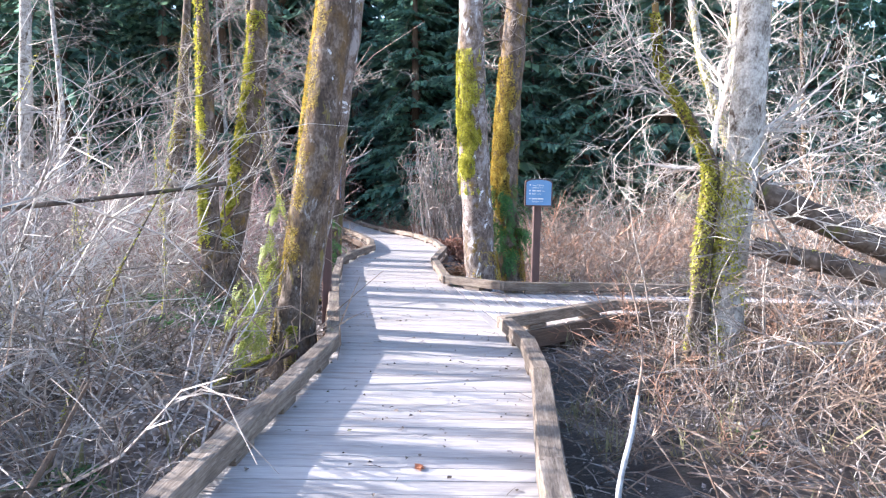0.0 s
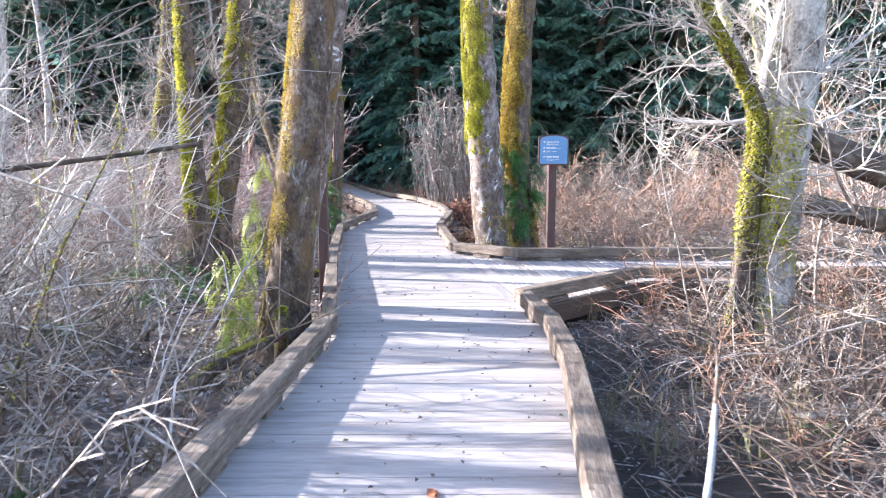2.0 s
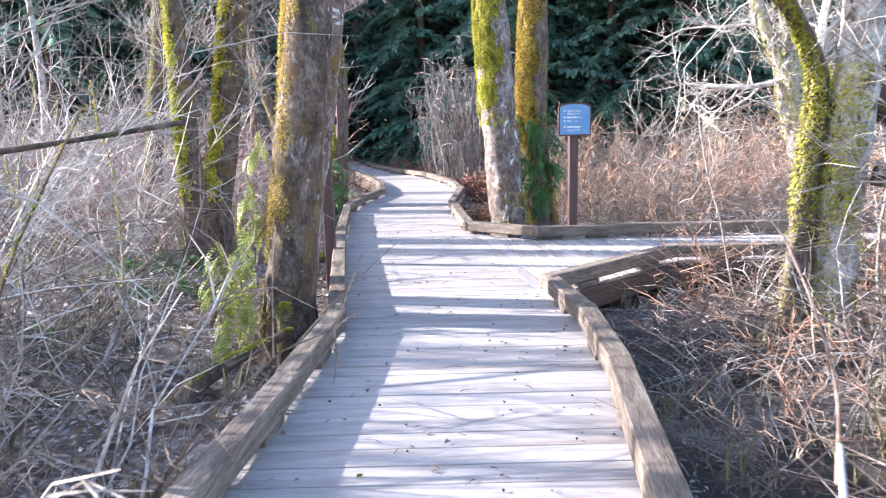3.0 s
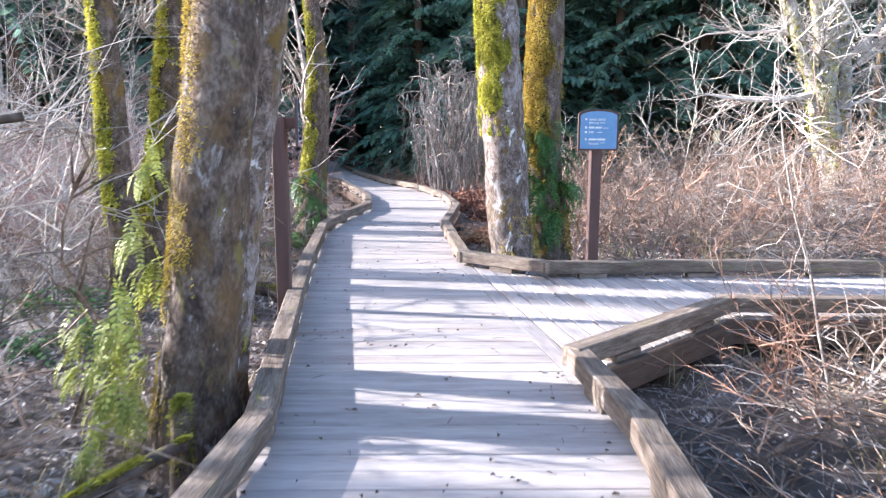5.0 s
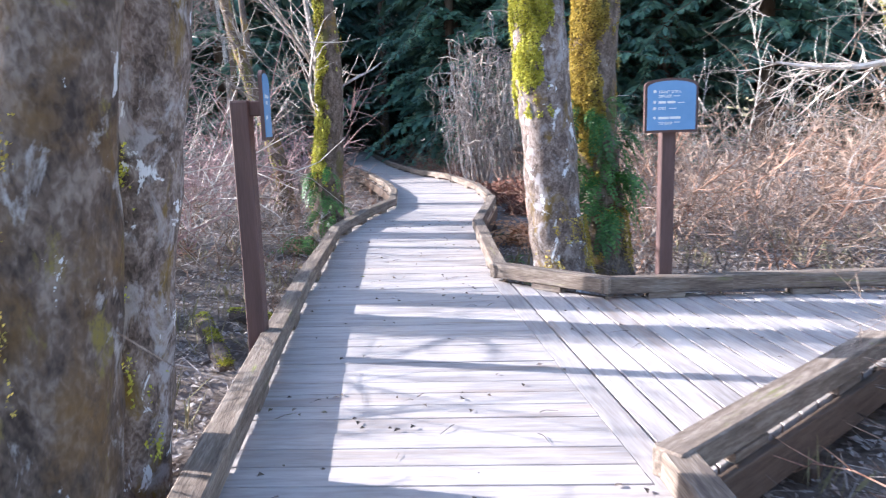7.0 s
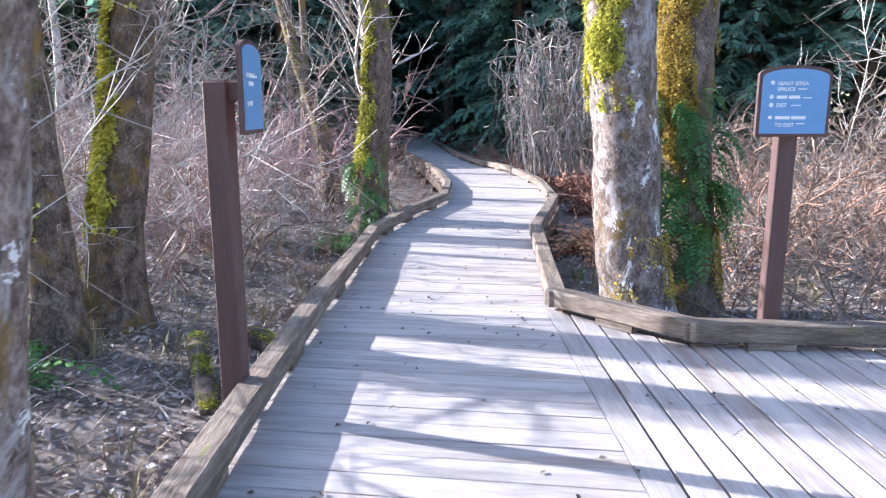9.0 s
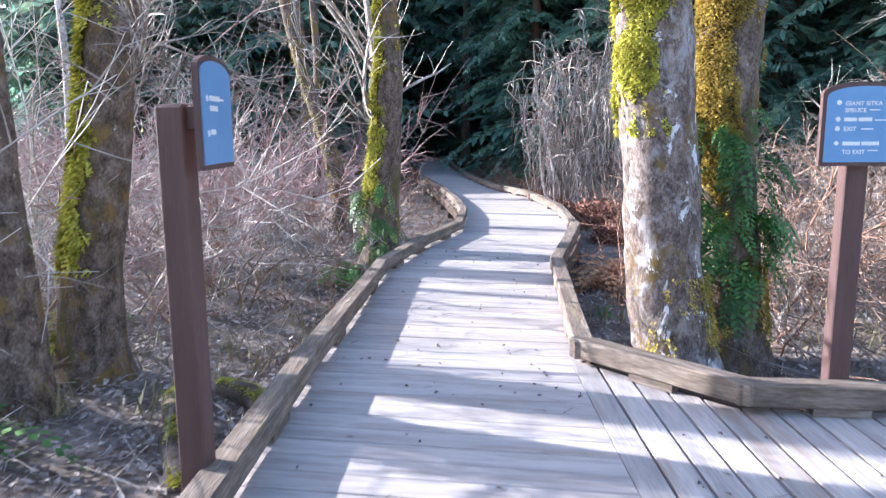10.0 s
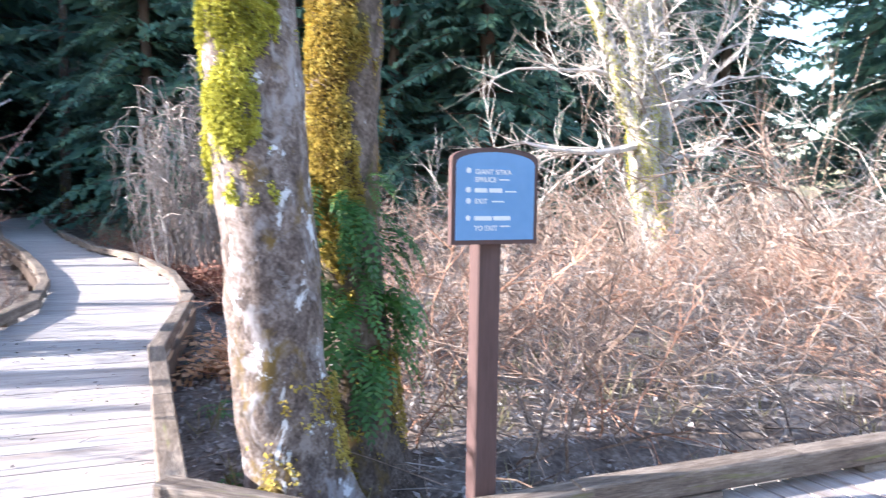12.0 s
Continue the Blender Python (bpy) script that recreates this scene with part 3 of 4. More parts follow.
# ---- conifers ----
def conifer_meshes(seed, height, spread, bare):
    rr = random.Random(seed)
    t = Build()
    t.tube([Vector((0, 0, -0.4)), Vector((0, 0, 1)), Vector((0.05, 0.05, height * 0.5)), Vector((0, 0, height))], [0.34, 0.27, 0.17, 0.02], 10)
    c = Build()
    z = bare
    while z < height - 0.3:
        share = (z - bare) / (height - bare)
        reach = spread * (1 - share) ** 0.75 * (0.75 + 0.35 * min(1, share * 6)) + 0.2
        for _ in range(5):
            a, ln = rr.uniform(0, 2 * math.pi), reach * rr.uniform(0.35, 1.25)
            d = Vector((math.cos(a), math.sin(a), 0))
            side = Vector((-d.y, d.x, 0))
            drop = rr.uniform(0.05, 0.6)
            spine = [Vector((0, 0, z)) + d * ln * s + Vector((0, 0, -drop * ln * s * s + 0.06 * ln * s)) for s in (0, 0.35, 0.7, 1.0)]
            t.tube(spine, [0.03, 0.022, 0.013, 0.003], 3)
            n = int(10 + ln * 8)
            for k in range(n):
                s = 0.12 + 0.88 * (k + rr.random()) / n
                i = 0 if s < 0.35 else (1 if s < 0.7 else 2)
                lo, hi = (0, 0.35, 0.7)[i], (0.35, 0.7, 1.0)[i]
                p = spine[i].lerp(spine[i + 1], (s - lo) / (hi - lo))
                for sg in (-1, 1):
                    w = (0.17 + 0.16 * ln * (1 - s)) * rr.uniform(0.4, 1.5)
                    tip = p + side * sg * w * 0.8 + d * w * 0.55 + Vector((0, 0, -w * rr.uniform(0.15, 0.75)))
                    c.blade(p, tip, d * w * 0.20 + Vector((0, 0, rr.uniform(-0.08, 0.08))), 0.03)
        z += 0.30 + 0.22 * share
    return t.mesh("trunk", BARK_DARK, True), c.mesh("crown", NEEDLE)


kinds = [conifer_meshes(1, 17, 3.4, 0.6), conifer_meshes(2, 21, 3.9, 3.0), conifer_meshes(3, 14, 3.0, 0.3)]
firs = []
for i, (tm, cm) in enumerate(kinds):
    fir = thing("conifer_tree", "dark green conifer with drooping boughs at the clearing's edge", "conifer", (0, 0, Z), group="conifers round the clearing")
    part("trunk", tm, fir)
    part("crown", cm, fir, "dense dark needles")
    firs.append(fir)
rr = random.Random(5)
spots = [(-1.2, 33.5), (-1.6, 36.5), (2.5, 30.5), (6.2, 31), (9.5, 30), (13, 33), (17, 31), (21.5, 33), (-10.6, 34), (-13, 34), (-17, 32), (-22, 35), (-1.8, 42), (1.5, 38), (5, 38), (10, 38), (15, 40), (20, 40), (26, 36),
         (27, 28), (30, 22), (-13, 42.5), (-15, 42), (-20, 43), (-26, 41), (-11.5, 50.5), (-1, 48), (-13.5, 52), (4, 47), (9, 46), (-30, 38), (14, 49), (24, 47), (-22, 52), (-6.5, 60.5), (-16, 60), (-28, 52), (33, 30), (0.8, 58), (-9.5, 56), (-9, 63), (7, 54), (12, 57), (19, 52), (29, 44), (-33, 47), (-38, 40), (36, 38), (-25, 60), (-19, 36.5), (-11, 37.5), (-12.5, 46), (-24.5, 47), (3.5, 34), (7.8, 34.5), (11.4, 35.6)]
spots += [(-66 + 6.2 * k + rr.uniform(-2, 2), 68 - 0.004 * (6.2 * k - 66) ** 2 + rr.uniform(-3, 3)) for k in range(13)]
spots += [(-9.6, 58), (-12.2, 56), (-8.2, 64), (-3.2, 65)]
for k, (x, y) in enumerate(spots):
    src = firs[k % 3]
    m = pose(x, y, Z, rr.uniform(-2, 2), rr.uniform(-2, 2), rr.uniform(0, 360)) @ Matrix.Scale(rr.uniform(0.85, 1.35) if y < 50 else rr.uniform(1.3, 1.8), 4)
    if k < 3:
        src.matrix_basis = m
    else:
        copy_thing(src, m)


# ---- ferns ----
def frond(b, root, direction, length, width, rr, droop=0.6, pairs=10):
    p, d = Vector(root), Vector(direction).normalized()
    pts = [p.copy()]
    for i in range(pairs):
        d = (d + Vector((0, 0, -droop / pairs * 1.6))).normalized()
        p = p + d * (length / pairs)
        pts.append(p.copy())
    b.tube([pts[0], pts[pairs // 2], pts[-1]], [0.003, 0.002, 0.001], 3)
    side = d.cross(Vector((0, 0, 1)))
    side = side.normalized() if side.length > 0.05 else Vector((rr.gauss(0, 1), rr.gauss(0, 1), 0)).normalized()
    for i in range(1, pairs + 1):
        s = i / pairs
        w = width * math.sin(math.pi * min(1, 0.18 + 0.82 * s)) ** 0.7 + 0.004
        run = (pts[i] - pts[i - 1]).normalized()
        for sg in (-1, 1):
            tip = pts[i] + side * sg * w + run * w * 0.35 + Vector((0, 0, -w * rr.uniform(0, 0.4)))
            b.blade(pts[i], tip, run * length / pairs * 0.42, 0.0)


def fern_clump(n, length, width, seed, rise=0.6, droop=1.2, facing=None):
    rr = random.Random(seed)
    b = Build()
    for _ in range(n):
        a = rr.uniform(0, 2 * math.pi)
        d = Vector((math.cos(a), math.sin(a), rise * rr.uniform(0.5, 1.4)))
        if facing is not None:
            d = Vector(facing) + Vector((rr.gauss(0, 0.45), rr.gauss(0, 0.3), rr.gauss(rise * 0.3, 0.3)))
        frond(b, (rr.gauss(0, 0.03), rr.gauss(0, 0.03), rr.gauss(0, 0.05)), d, length * rr.uniform(0.6, 1.15), width * rr.uniform(0.8, 1.2), rr, droop * rr.uniform(0.7, 1.3))
    return b


hang = [fern_clump(5, 0.44, 0.062, s, 0.6, 1.7, (0.1, -0.8, 0.3)).mesh("fronds", FERN) for s in (1, 2, 3)]
rr = random.Random(3)
for k in range(30):
    z = 0.45 + 1.2 * (k / 29) ** 0.9 + rr.uniform(-0.08, 0.08)
    a = rr.uniform(-1.1, 1.0)
    r = 0.24
    x, y = 1.11 - 0.03 * (z - 0.8) + r * math.sin(a), 12.22 - r * math.cos(a)
    f = tagged(new("licorice_fern", hang[k % 3]), "green licorice fern hanging from the mossy maple trunk", "fern", "ferns on the maple")
    f.matrix_basis = pose(x, y, z, rr.uniform(-15, 15), rr.uniform(-25, 25), math.degrees(a)) @ Matrix.Scale(rr.uniform(0.55, 1.25) * (0.75 if z > 1.4 else 1.0), 4)
for k in range(8):
    z, a = 0.1 + 0.11 * k, rr.uniform(-1.0, 0.8)
    f = tagged(new("licorice_fern", hang[k % 3]), "green fern growing on the mossy trunk at the bend", "fern", "ferns at the bend")
    f.matrix_basis = pose(-2.50 + 0.05 * z + 0.25 * math.sin(a), 15.78 - 0.25 * math.cos(a), z, 0, rr.uniform(-25, 25), math.degrees(a)) @ Matrix.Scale(rr.uniform(0.7, 1.2), 4)
light = fern_clump(12, 0.32, 0.045, 9, 0.5, 2.2, (-0.6, -0.5, 0.3)).mesh("fronds", FERN_LIGHT)
for x, y, z in [(-1.70, 6.9, 0.25), (-1.74, 6.85, 0.05), (-1.68, 6.8, 0.45), (-1.76, 7.0, -0.1), (-1.62, 6.95, 1.3), (-1.64, 7.0, 0.75), (-1.85, 6.9, 0.1), (-1.8, 6.8, 0.3), (-1.95, 7.0, -0.05), (-1.72, 6.75, 0.55), (-1.9, 6.75, -0.15), (-1.88, 6.7, 0.5), (-2.0, 6.8, 0.25), (-1.66, 6.85, 0.95)]:
    f = tagged(new("licorice_fern", light), "sunlit yellow-green fern at the foot of the alder", "fern", "ferns on the alder")
    f.matrix_basis = pose(x, y, z, 0, 0, rr.uniform(-50, 50)) @ Matrix.Scale(rr.uniform(0.6, 1.0), 4)
sword = [fern_clump(16, 0.6, 0.06, s, 0.9, 1.4).mesh("fronds", FERN) for s in (11, 12)]
for x, y, s in [(-1.30, 7.30, 0.55), (-1.33, 7.62, 0.6), (-1.40, 7.9, 0.5), (-1.27, 7.12, 0.4), (-3.25, 9.9, 1.2), (-3.75, 10.0, 1.2), (-4.0, 9.6, 1.0), (-2.2, 4.1, 0.7), (-2.05, 3.7, 0.55), (-1.75, 7.25, 0.6), (-2.35, 15.1, 1.4), (-2.75, 15.2, 1.5), (-2.95, 15.6, 1.4), (-2.6, 14.8, 1.2), (-2.2, 15.5, 1.2), (-2.4, 3.2, 0.6), (-2.9, 3.6, 0.6), (-2.0, 2.6, 0.5), (-3.1, 8.9, 1.0),
                (-3.4, 8.6, 0.9), (0.35, 15.6, 0.6), (-3.6, 7.2, 0.8), (2.3, 5.0, 0.4), (-4.2, 12.1, 0.9), (1.15, 11.55, 0.45), (0.5, 12.5, 0.6), (0.35, 14.0, 0.5)]:
    f = tagged(new("sword_fern", sword[int(s * 10) % 2]), "green sword fern growing in leaf litter", "fern", "sword ferns on the forest floor")
    f.matrix_basis = pose(x, y, ground_height(x, y), 0, 0, rr.uniform(0, 360)) @ Matrix.Scale(s, 4)
dead = fern_clump(26, 0.75, 0.07, 31, 1.1, 1.6).mesh("fronds", BRACKEN)
for x, y, s in [(0.32, 15.1, 1.3), (0.48, 15.6, 1.5), (0.62, 16.2, 1.5)]:
    f = tagged(new("dead_bracken", dead), "orange-brown withered bracken beside the kerb", "fern", "withered bracken")
    f.matrix_basis = pose(x, y, ground_height(x, y), 0, 0, 40 * x) @ Matrix.Scale(s, 4)


# ---- bare shrubs ----
def cane_shrub(seed, stems, height, radius, thick, twigs, arch=0.5, wild=0.12):
    rr = random.Random(seed)
    b, tw = Build(), Build()
    for _ in range(stems):
        a, q = rr.uniform(0, 2 * math.pi), radius * math.sqrt(rr.random())
        p = Vector((q * math.cos(a), q * math.sin(a), -0.05))
        h = height * rr.uniform(0.45, 1.1)
        d = Vector((rr.gauss(0, 0.5), rr.gauss(0, 0.5), 1)).normalized()
        bend = Vector((rr.gauss(0, 1), rr.gauss(0, 1), -0.6 * arch)).normalized() * arch
        r = thick * rr.uniform(0.5, 1.3)
        pts, rad = [p.copy()], [r]
        for i in range(6):
            d = (d + bend * (0.10 + 0.05 * i) + Vector((rr.gauss(0, wild), rr.gauss(0, wild), rr.gauss(0, wild)))).normalized()
            p = p + d * h / 6
            pts.append(p.copy())
            rad.append(r * (1 - 0.72 * (i + 1) / 6))
        b.tube(pts, rad, 3)
        for _ in range(int(twigs * rr.uniform(0.5, 1.5))):
            i = rr.randint(1, 5)
            o = pts[i].lerp(pts[i + 1], rr.random())
            t = ((pts[i + 1] - pts[i]).normalized() * 0.8 + Vector((rr.gauss(0, 0.7), rr.gauss(0, 0.7), rr.gauss(0.05, 0.5)))).normalized()
            ln = h * rr.uniform(0.10, 0.32)
            mid = o + t * ln * 0.5 + Vector((rr.gauss(0, 0.03), rr.gauss(0, 0.03), rr.gauss(0.01, 0.03)))
            tw.tube([o, mid, mid + (t + Vector((rr.gauss(0, 0.3), rr.gauss(0, 0.3), rr.gauss(-0.1, 0.3)))) * ln * 0.5], [r * 0.5, r * 0.35, r * 0.15], 3)
    return b, tw


low = [cane_shrub(s, 14, 1.6, 0.5, 0.0095, 10, 0.6, 0.28) for s in (1, 2, 3, 4)]
stout = [cane_shrub(s, 7, 1.75, 0.45, 0.0145, 11, 0.3, 0.30) for s in (31, 32, 33)]
tall = [cane_shrub(s, 9, 4.0, 0.45, 0.013, 15, 0.2, 0.20) for s in (5, 6, 7)]
field = [cane_shrub(s, 10, 2.15, 0.75, 0.0135, 12, 0.2, 0.30) for s in (8, 9, 10)]
bramble = [cane_shrub(s, 15, 2.1, 0.5, 0.0085, 9, 1.0, 0.28) for s in (14, 15)]


def spread_shrubs(name, label, builds, mats, spots, group, seed, size=(0.8, 1.2)):
    rr = random.Random(seed)
    meshes = [(s.mesh("stem", mat), t.mesh("twig", mat)) for s, t in builds for mat in mats]
    rr.shuffle(meshes)
    for k, (x, y) in enumerate(spots):
        ob = thing(name, label, "shrub", group=group)
        stems, twigs = meshes[k % len(meshes)]
        part("stem", stems, ob)["kind"] = "stuff"
        part("twig", twigs, ob)["kind"] = "stuff"
        ob.matrix_basis = pose(x, y, ground_height(x, y), rr.uniform(-6, 6), rr.uniform(-6, 6), rr.uniform(0, 360)) @ Matrix.Scale(rr.uniform(*size), 4)


def scatter(n, x0, x1, y0, y1, gap, seed, keep):
    rr = random.Random(seed)
    got = []
    for _ in range(n * 12):
        x, y = rr.uniform(x0, x1), rr.uniform(y0, y1)
        if keep(x, y) and all((x - a) ** 2 + (y - b) ** 2 > gap * gap for a, b in got):
            got.append((x, y))
            if len(got) == n:
                break
    return got


def clear(x, y, margin):
    """Outside the boardwalk by the margin, and off the branch to the side."""
    if on_line(LEFT, y) - margin < x < on_line(RIGHT, y) + margin:
        return False
    return not (x > 0 and 8.95 - margin + min(0, (x - 2.1) * 0.9) < y < 11.0 + margin)


spread_shrubs("bare_shrub", "leafless grey-tan canes of a shrub on leaf litter", low[:2] + stout[:2], (CANE_GREY, CANE, CANE_DARK),
              scatter(52, -7.5, -1.6, 0.6, 9.0, 0.55, 1, lambda x, y: clear(x, y, 0.75) and not (y > 6 and x > -2.4) and not (y > 7.4 and x > -3.6)), "bare shrubs along the boardwalk", 2, (0.7, 1.15))
spread_shrubs("bare_shrub", "leafless russet canes of a shrub beside the junction", low, (CANE_RED, CANE),
              scatter(15, 2.0, 6.5, 2.2, 8.6, 0.6, 3, lambda x, y: clear(x, y, 0.7) and y > 6.2 - (x - 1.2) * 1.3 and not (x < 2.0 and y > 6.9)), "bare shrubs along the boardwalk", 4, (0.6, 1.0))
spread_shrubs("tall_bare_shrub", "tall pale leafless shrub with many thin upright stems", tall, (TWIG_PALE,),
              scatter(20, -9.0, -3.9, 3.4, 13.5, 0.75, 5, lambda x, y: clear(x, y, 1.2) and not (y < 6 and x > -3) and not (x > -4.2 and 6.8 < y < 12.8) and not 6.6 < y < 9.2 and not 11.6 < y < 13), "tall bare shrubs", 6, (0.75, 1.15))
spread_shrubs("tall_bare_shrub", "tall pale leafless shrub with many thin upright stems", tall, (TWIG_PALE,),
              [(4.4, 6.6), (5.2, 7.6), (4.9, 5.2), (6.5, 6.4), (6.8, 8.2), (12, 17), (14, 20), (11, 21), (16, 16), (13.5, 13.5), (3.2, 24), (9.8, 17), (10.6, 18.6), (12.5, 18.2), (9.4, 21.5), (14.6, 17.6), (7.2, 22.5), (16.5, 19), (12.2, 22.8), (6.0, 25)], "tall bare shrubs", 8, (0.7, 1.1))
spread_shrubs("tall_bare_shrub", "pale leafless shrub with crooked twigs above the canes", tall, (TWIG_PALE, CANE_GREY, TWIG_PALE),
              scatter(20, -8.0, -2.9, 3.8, 7.2, 0.6, 55, lambda x, y: clear(x, y, 1.6) and not (y > 5.6 and x > -3.6)) +
              [(-4.3, 10.1), (-4.9, 10.6), (-4.2, 11.7), (-4.8, 11.4), (-5.6, 12.2), (-4.5, 14.4), (-5.3, 14.0), (-6.2, 11.0)], "tall bare shrubs", 56, (0.5, 0.95))
spread_shrubs("bare_shrub", "short leafless tan shrub in the mud beside the kerb", stout, (CANE, CANE_RED, CANE_GREY),
              [(1.5, 5.9), (1.75, 5.2), (2.0, 4.6), (1.5, 6.6), (2.0, 6.1), (2.4, 5.0), (1.8, 3.9), (2.3, 3.4), (1.45, 4.7), (2.7, 4.3)], "bare shrubs along the boardwalk", 58, (0.35, 0.55))
spread_shrubs("bramble_bush", "arching leafless bramble canes in the sun", bramble, (CANE_GREY, CANE, CANE_DARK),
              [(2.3, 6.6), (2.6, 5.9), (3.4, 6.1), (3.2, 8.1), (2.9, 8.4), (4.0, 5.4), (4.2, 7.9), (2.3, 5.6), (2.9, 5.2), (4.6, 6.2), (5.4, 5.6), (2.8, 7.6), (2.1, 4.9)], "arching brambles", 9, (0.55, 0.9))
spread_shrubs("bare_shrub", "leafless tan shrub in the thicket behind the sign", field + stout, (CANE_RED, CANE, CANE_GREY),
              scatter(112, 1.7, 11.0, 11.5, 18.0, 0.68, 11, lambda x, y: clear(x, y, 0.9) and (x - 0.9) ** 2 + (y - 11.8) ** 2 > 1.1), "thicket shrubs", 12, (0.6, 0.95))
spread_shrubs("bare_shrub", "leafless tan shrub beside the bend", stout, (CANE, CANE_GREY, CANE_RED),
              scatter(40, -6.5, -2.0, 9.9, 18.5, 0.6, 13, lambda x, y: clear(x, y, 0.95) and not (y < 11.3 and x > -3.3)), "thicket shrubs", 14, (0.5, 0.95))
spread_shrubs("bare_shrub", "low leafless shrub leaning over the kerb at the bend", stout, (CANE, CANE_RED, CANE_GREY),
              scatter(34, -6.0, -1.9, 11.5, 26, 0.45, 17, lambda x, y: clear(x, y, 0.5) and on_line(LEFT, y) - 1.7 < x < on_line(LEFT, y)), "thicket shrubs", 18, (0.35, 0.65))
spread_shrubs("bare_shrub", "leafless dark russet shrub along the far kerb", low, (CANE_RED,),
              scatter(30, -6.0, 1.6, 12.6, 32, 0.6, 15, lambda x, y: clear(x, y, 0.75) and x > on_line(RIGHT, y) and x < on_line(RIGHT, y) + 2.2), "thicket shrubs", 16, (0.5, 0.95))


def weeping_shrub(seed, n, height):
    """Upright stems with short side branches, from which crooked twigs hang in ragged strands."""
    rr = random.Random(seed)
    b, tw = Build(), Build()
    for _ in range(n):
        p = Vector((rr.gauss(0, 0.35), rr.gauss(0, 0.35), -0.05))
        d, tall_as = Vector((rr.gauss(0, 0.10), rr.gauss(0, 0.10), 1)), height * rr.uniform(0.55, 1.0)
        pts = [p.copy()]
        for _ in range(7):
            d = (d + Vector((rr.gauss(0, 0.09), rr.gauss(0, 0.09), 0.05))).normalized()
            p = p + d * tall_as / 7
            pts.append(p.copy())
        b.tube(pts, [0.034, 0.03, 0.027, 0.024, 0.02, 0.016, 0.011, 0.005], 5)
        for _ in range(11):
            i = rr.randint(3, 7)
            o = pts[i - 1].lerp(pts[i], rr.random())
            a, reach = rr.uniform(0, 2 * math.pi), rr.uniform(0.15, 0.85)
            tip = o + Vector((math.cos(a), math.sin(a), rr.uniform(-0.2, 0.4))) * reach
            b.tube([o, o.lerp(tip, 0.5) + Vector((0, 0, 0.06)), tip], [0.014, 0.011, 0.006], 4)
            for _ in range(rr.randint(2, 5)):
                q = o.lerp(tip, rr.uniform(0.3, 1.0))
                strand, ln = [q.copy()], rr.uniform(0.3, 1.5)
                for _ in range(5):
                    q = q + Vector((rr.gauss(0, 0.07), rr.gauss(0, 0.07), -ln / 5 * rr.uniform(0.6, 1.3)))
                    strand.append(q.copy())
                w = rr.uniform(0.5, 1.6)
                tw.tube(strand, [0.011 * w, 0.010 * w, 0.008 * w, 0.007 * w, 0.005 * w, 0.002], 3)
    return b, tw


weep_stem, weep_twig = weeping_shrub(4, 12, 5.2)
weep_stem, weep_twig = weep_stem.mesh("stem", CANE_GREY), weep_twig.mesh("twig", CANE_GREY)
for x, y, s in [(-0.05, 23.0, 1.0), (0.8, 23.6, 0.9)]:
    ob = thing("weeping_shrub", "pale drooping twigs of a weeping leafless shrub", "shrub", group="weeping shrubs by the far kerb")
    part("stem", weep_stem, ob)["kind"] = "stuff"
    part("twig", weep_twig, ob)["kind"] = "stuff"
    ob.matrix_basis = pose(x, y, ground_height(x, y), 0, 0, 70 * x) @ Matrix.Scale(s, 4)


def leafy_bush(seed, n, size, leaf):
    rr = random.Random(seed)
    b = Build()
    for _ in range(n):
        d = Vector((rr.gauss(0, 1), rr.gauss(0, 1), abs(rr.gauss(0, 0.8)))).normalized()
        p = d * size * rr.random() ** 0.45
        p.z *= 0.8
        side = Vector((rr.gauss(0, 1), rr.gauss(0, 1), rr.gauss(0, 1))).normalized()
        tip = p + Vector((rr.gauss(0, 1), rr.gauss(0, 1), rr.gauss(-0.3, 0.8))).normalized() * leaf
        b.blade(p, tip, side * leaf * 0.3, 0.01)
    return b


rust = leafy_bush(2, 1500, 0.75, 0.11).mesh("leaves", RUSSET)
for x, y, s in [(0.5, 20.9, 0.9), (-0.1, 22.4, 0.7), (-0.75, 24.3, 0.95), (0.75, 19.2, 0.6), (-1.4, 26.0, 0.8)]:
    ob = tagged(new("russet_bush", rust), "dark red-brown leafy bush beside the kerb", "bush", "russet bushes by the far kerb")
    ob.matrix_basis = pose(x, y, ground_height(x, y), 0, 0, 90 * x) @ Matrix.Scale(s, 4)


def join_field(name, builds, mat, spots, seed, label, size=(0.8, 1.2)):
    rr = random.Random(seed)
    vs, fs, base = [], [], 0
    arrays = [(np.array([tuple(p) for p in s.v + t.v]), np.concatenate([np.array(s.f), np.array(t.f) + len(s.v)])) for s, t in builds]
    for k, (x, y) in enumerate(spots):
        v, f = arrays[k % len(arrays)]
        a, s = rr.uniform(0, 2 * math.pi), rr.uniform(*size)
        turn = np.array([[math.cos(a), -math.sin(a), 0], [math.sin(a), math.cos(a), 0], [0, 0, 1]]) * s
        vs.append(v @ turn.T + np.array((x, y, ground_height(x, y))))
        fs.append(f + base)
        base += len(v)
    v, f = np.concatenate(vs), np.concatenate(fs)
    me = bpy.data.meshes.new(name)
    me.from_pydata(v.tolist(), [], f.tolist())
    me.materials.append(mat)
    return tagged(new(name, me), label, "thicket", kind="stuff")


